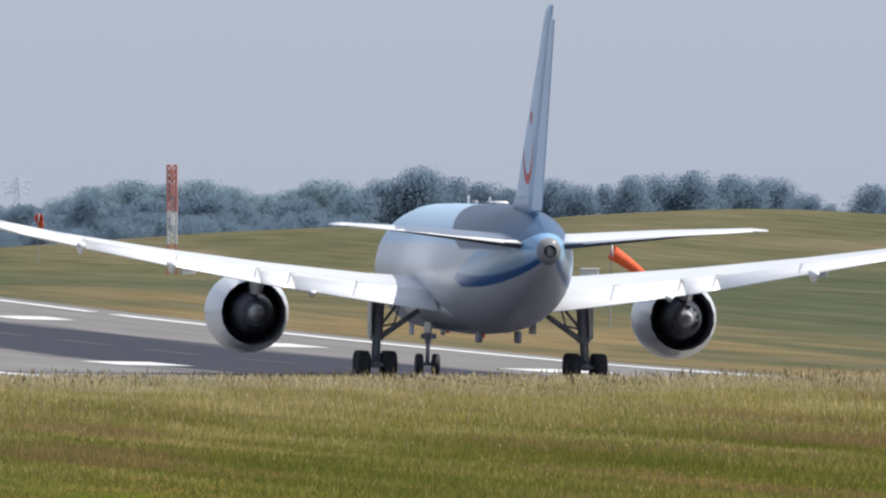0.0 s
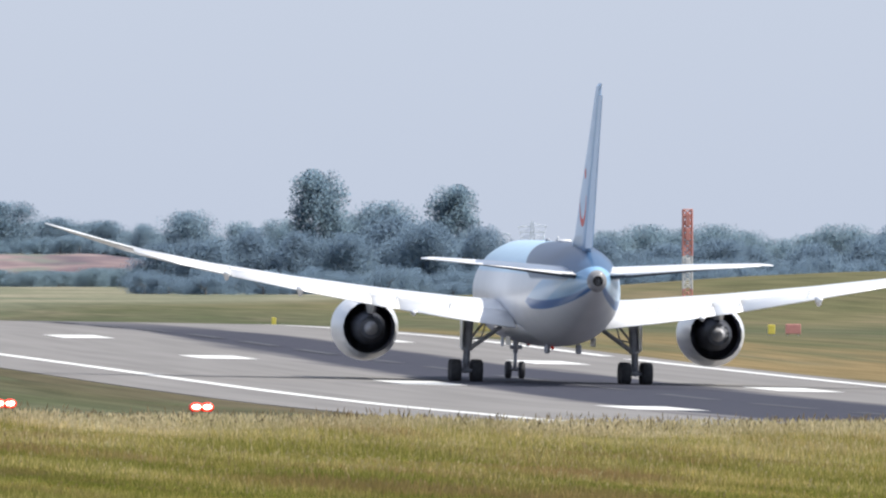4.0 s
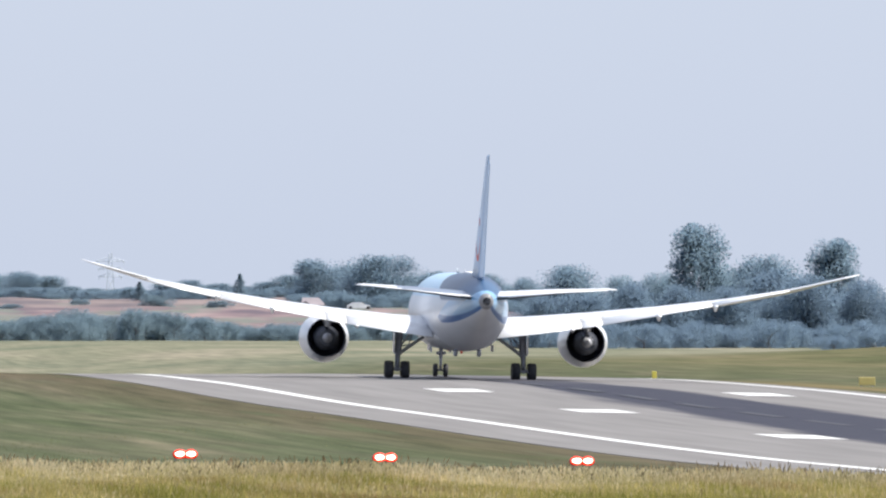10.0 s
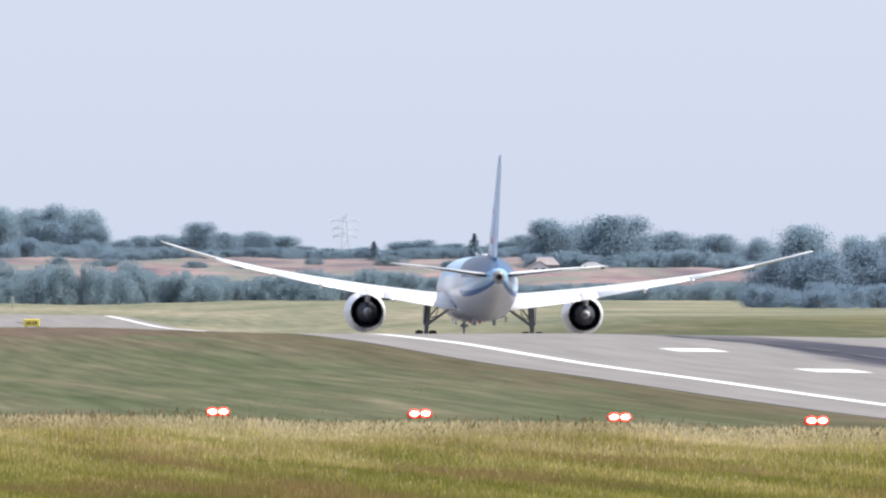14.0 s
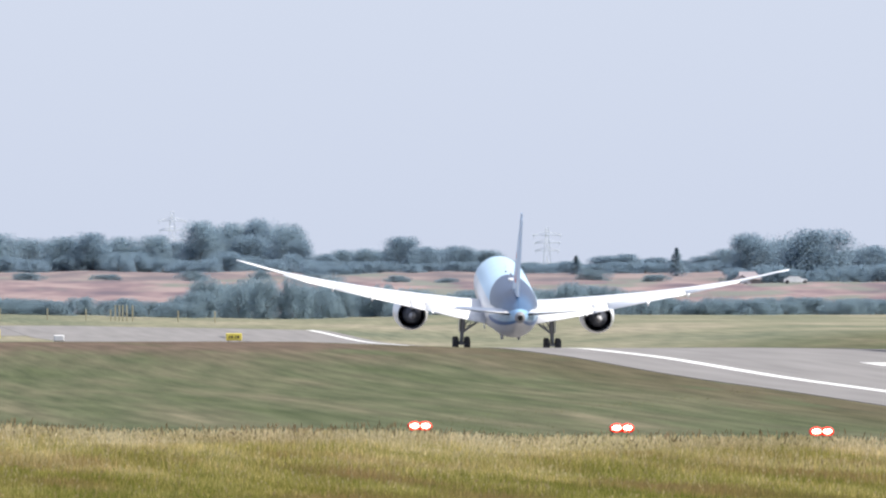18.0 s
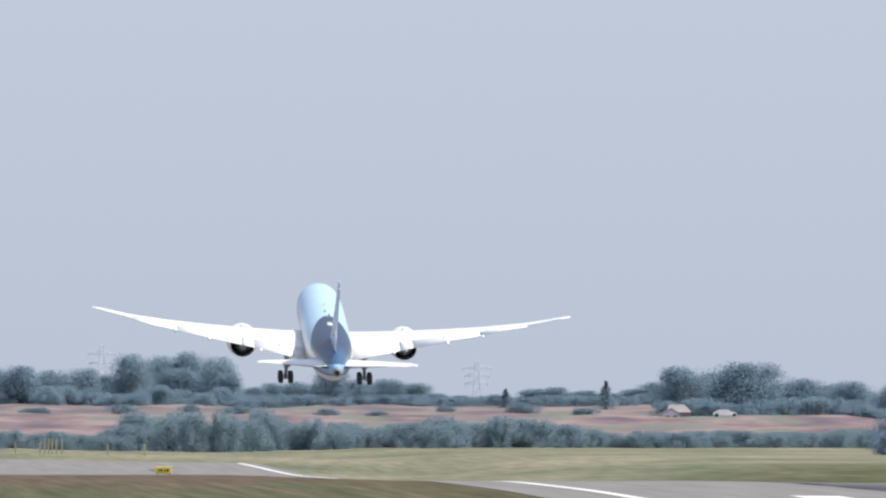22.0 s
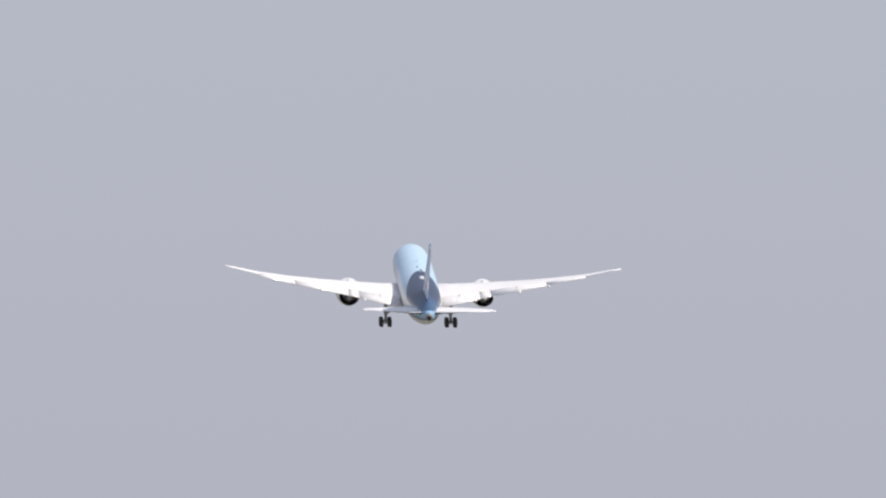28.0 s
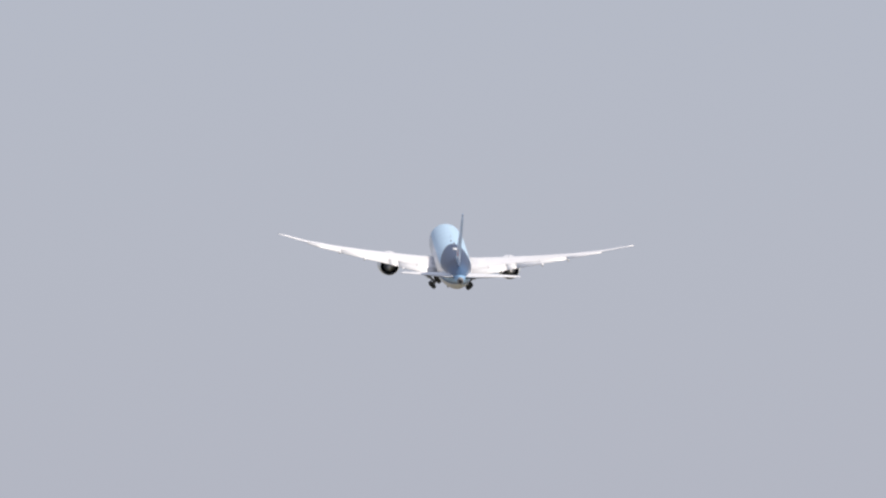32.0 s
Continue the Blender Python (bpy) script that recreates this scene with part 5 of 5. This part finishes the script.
for x, y, top in ((245.6, 4850, 20.4), (154.8, 4850, 24.2), (440.6, 4850, 15.2), (439.0, 4930, 13.0)):
    pylon(x, y, top, ((0.80, 3.2), (0.90, 3.6), (0.70, 3.0)))


# ---- long grass on the bank in front ----
def grass(name, label, y0, y1, density, spread, tall, wide, heads, material, seed, strip_x=None):
    """Tufts of blades, and seed heads on thin stalks, strewn over a wedge of the bank."""
    rng = np.random.default_rng(seed)
    n = int(density)
    y = np.sqrt(rng.uniform(y0 ** 2, y1 ** 2, n))
    x = y * rng.uniform(*(spread or (0, 1)), n)
    if strip_x:
        x, y = rng.uniform(*strip_x, n), rng.uniform(y0, y1, n)
    z = np.array([height(a, b) for a, b in zip(x, y)])
    h = tall * (0.38 + 0.62 * np.clip((y - 170) / 150, 0, 1)) * (1.0 if strip_x is None else rng.uniform(0.5, 1.2, n)) * rng.uniform(0.55, 1.25, n) * (0.85 + 0.3 * np.sin(x * 0.9 + 2 * np.sin(y * 0.07)) * np.sin(y * 0.05 + 1))
    lean = rng.normal(0, 0.22, (n, 2)) * h[:, None]
    w = wide * rng.uniform(0.6, 1.5, n)
    base = np.stack([x, y, z - 0.03], 1)
    tip = base + np.stack([lean[:, 0], lean[:, 1], h], 1)
    mid = base + np.stack([lean[:, 0] * 0.35, lean[:, 1] * 0.35, h * 0.55], 1)
    side = np.stack([w, np.zeros(n), np.zeros(n)], 1)
    if heads:
        thin = side * 0.25
        knee = base + (tip - base) * 0.72
        verts = np.stack([base - thin, base + thin, knee + thin, knee - thin, knee, knee * 0.5 + tip * 0.5 - side, tip, knee * 0.5 + tip * 0.5 + side], 1).reshape(-1, 3)
        k = np.arange(n)[:, None] * 8
        quads = np.concatenate([k + np.array([0, 1, 2, 3]), k + np.array([4, 5, 6, 7])])
    else:
        verts = np.stack([base - side, base + side, mid + side * 0.8, tip, mid - side * 0.8], 1).reshape(-1, 3)
        k = np.arange(n)[:, None] * 5
        quads = None
    me = bpy.data.meshes.new(name)
    if heads:
        me.from_pydata(verts.tolist(), [], quads.tolist())
    else:
        me.from_pydata(verts.tolist(), [], (k + np.array([0, 1, 2, 3, 4])).tolist())
    if strip_x:
        me.polygons.foreach_set("use_smooth", [True] * n)
        me.normals_split_custom_set_from_vertices([(0, 0, 1)] * len(me.vertices))
    me.materials.append(material)
    return tagged(new(name, me), label, "grass", kind="stuff")


grass("long_grass", "long green grass blades on the bank", 118, 400, 340000, (0.012, 0.15), 0.20, 0.0065, False, BLADE, 3)
grass("near_grass", "dense green grass on the near side of the bank", 116, 235, 110000, (0.012, 0.15), 0.26, 0.006, False, BLADE, 12)
grass("seed_heads", "dry straw-coloured grass seed heads", 190, 400, 16000, (0.012, 0.15), 0.30, 0.008, True, HEAD, 4)
grass("crest_seed_heads", "pale straw-coloured seed heads along the crest of the bank", 318, 394, 42000, (0.012, 0.15), 0.30, 0.009, True, HEAD, 6)
grass("tall_stalks", "tall brown seeding stalks standing above the crest of the bank", 325, 394, 6000, (0.012, 0.15), 0.38, 0.009, True, STALK, 15)
grass("field_tufts", "short rough tufts of airfield grass", 870, 1720, 40000, None, 0.05, 0.03, False, TUFT, 8, (6.0, 74.0))


# ---- what moves ----
# seconds, x, y, z, pitch, lean, turn in degrees
PLANE_ROWS = [
    (0, 105.54, 924.4, -0.06, 0.10, 0.85, -0.2), (1, 105.33, 977.2, -0.06, 0.12, 0.88, -0.2), (2, 105.22, 1032.1, 0.00, 0.19, 0.85, -0.1),
    (3, 105.27, 1089.2, 0.16, 0.30, 0.95, 0.0), (4, 105.36, 1148.4, 0.38, 0.33, 1.15, 0.0), (5, 105.42, 1209.6, 0.66, 0.37, 1.50, 0.0),
    (6, 105.44, 1272.8, 0.98, 0.39, 1.75, 0.0), (7, 105.41, 1338.0, 1.36, 0.48, 1.55, 0.0), (8, 105.29, 1404.9, 1.78, 0.44, 1.20, 0.0),
    (9, 105.22, 1473.6, 2.10, 0.27, 1.15, 0.0), (10, 105.19, 1543.9, 2.28, 0.22, 1.15, 0.0), (11, 105.21, 1615.8, 2.34, 0.05, 1.15, 0.1),
    (12, 105.23, 1689.2, 2.16, -0.12, 1.12, 0.2), (13, 105.38, 1764.0, 1.54, -0.27, 1.15, 0.3), (14, 105.52, 1840.1, 0.59, -0.38, 0.85, 0.3),
    (15, 105.16, 1917.4, -0.23, -0.05, 0.50, 0.3), (16, 105.02, 1995.8, -0.84, 0.85, 0.70, 0.2), (17, 104.85, 2075.2, -0.70, 2.80, 1.00, 0.0),
    (17.5, 104.78, 2115.3, 0.10, 4.00, 1.00, 0.0), (18, 104.80, 2155.5, 0.45, 5.50, 1.00, 0.0), (18.5, 104.90, 2196.0, 0.95, 6.50, 1.05, 0.0),
    (19, 105.00, 2236.7, 1.40, 7.40, 1.10, 0.1), (19.5, 105.15, 2277.6, 2.20, 8.20, 1.15, 0.2), (20, 105.30, 2318.7, 3.45, 9.00, 1.30, 0.3),
    (20.5, 105.72, 2359.9, 5.00, 9.60, 1.35, 0.4), (21, 106.15, 2401.3, 6.95, 10.20, 1.40, 0.5), (21.5, 106.58, 2442.8, 9.40, 10.60, 1.30, 0.6),
    (22, 107.00, 2484.5, 12.15, 11.00, 1.20, 0.5), (22.5, 107.28, 2526.3, 15.50, 11.15, 1.07, 0.4), (23, 107.68, 2568.3, 19.15, 11.30, 0.95, 0.5),
    (23.5, 108.20, 2610.3, 23.00, 11.40, 0.72, 0.5), (24, 108.72, 2652.5, 27.10, 11.50, 0.50, 0.6), (24.5, 109.17, 2694.7, 31.40, 11.60, 0.50, 0.7),
    (25, 109.65, 2737.1, 35.90, 11.70, 0.50, 0.8), (26, 110.45, 2822.1, 45.20, 11.77, 0.50, 1.0), (27, 111.26, 2907.4, 55.00, 11.83, 0.50, 1.1),
    (28, 112.07, 2993.0, 65.20, 11.90, 0.45, 1.2), (29, 112.85, 3078.8, 75.60, 11.85, 0.45, 1.2), (30, 113.70, 3164.9, 86.20, 11.80, 0.90, 1.5),
    (31, 114.45, 3251.2, 97.00, 11.30, 1.20, 1.5), (32, 115.20, 3337.8, 108.00, 10.80, 1.80, 1.3),
]

def motions():
    walk(PLANE, [(t, pose(x, y, z, p, r, w)) for t, x, y, z, p, r, w in PLANE_ROWS])
    # the wings bend up as they take the load
    for ob, side, root in WINGS:
        walk(ob, [(t, pose(*root, 0, -side * a, 0)) for t, a in ((0, 0), (12.5, 0.0), (14, 0.75), (15, 1.2), (17.5, 2.7), (18.5, 2.9), (20, 2.8), (21, 2.9), (22, 3.3), (23, 3.6), (24, 3.5), (28, 3.4), (30, 3.2), (31, 2.9), (32, 3.2))])
    # the tailplane is trimmed nose up along the runway and swings down to lift the nose
    for ob, hinge in TAILS:
        walk(ob, [(t, pose(*hinge, a, math.copysign(bend, hinge[0]), 0)) for t, a, bend in ((0, 5, 0), (11, 5, 0), (12.5, 4, 0), (13.2, 2.5, 0), (14, 2.0, 0), (15, 1.5, 0.3), (16, 0.0, 0.8), (17.5, -0.5, 1.0), (19, -0.5, 1.4), (32, -0.5, 1.4))])
    for ob, hub in ENGINES:
        walk(ob, [(t, pose(hub[0], hub[1], hub[2] + d)) for t, d in ((0, 0), (14, 0.0), (17.5, 0.04), (20, 0.06), (23, 0.06), (32, 0.06))])
    for ob, side, top in GEARS:
        walk(ob, [(t, pose(top[0], top[1], top[2] - d, 0, side * a, 0)) for t, d, a in ((0, 0, 0), (17.5, 0, 0), (19.3, 0.55, 0), (29.4, 0.55, 0), (30, 0.5, 12), (31, 0.22, 30), (32, 0.1, 48))])
    walk(NOSE_GEAR, [(t, pose(0, 22.4, 2.6, a, 0, 0)) for t, a in ((0, 0), (29.8, 0), (31, 40), (32, 75))])

    # the windsocks sway: seconds, heading, droop
    for (ob, pole), rows in zip(SOCKS, (((0, 78, 20), (1, 15, 58), (2, 60, 66), (3.2, 25, 60), (5, 20, 52), (7, 10, 60), (8, 25, 46), (9, 30, 44), (14, 35, 50), (23, 10, 60), (32, 25, 55)),
                                        ((0, 8, 30), (1, 52, 14), (2, 35, 30), (4, 10, 34), (10, 25, 28), (20, 5, 38), (32, 15, 32)))):
        walk(ob, [(t, pose(0.1, 0, pole - 0.1, 0, droop, heading)) for t, heading, droop in rows])


motions()
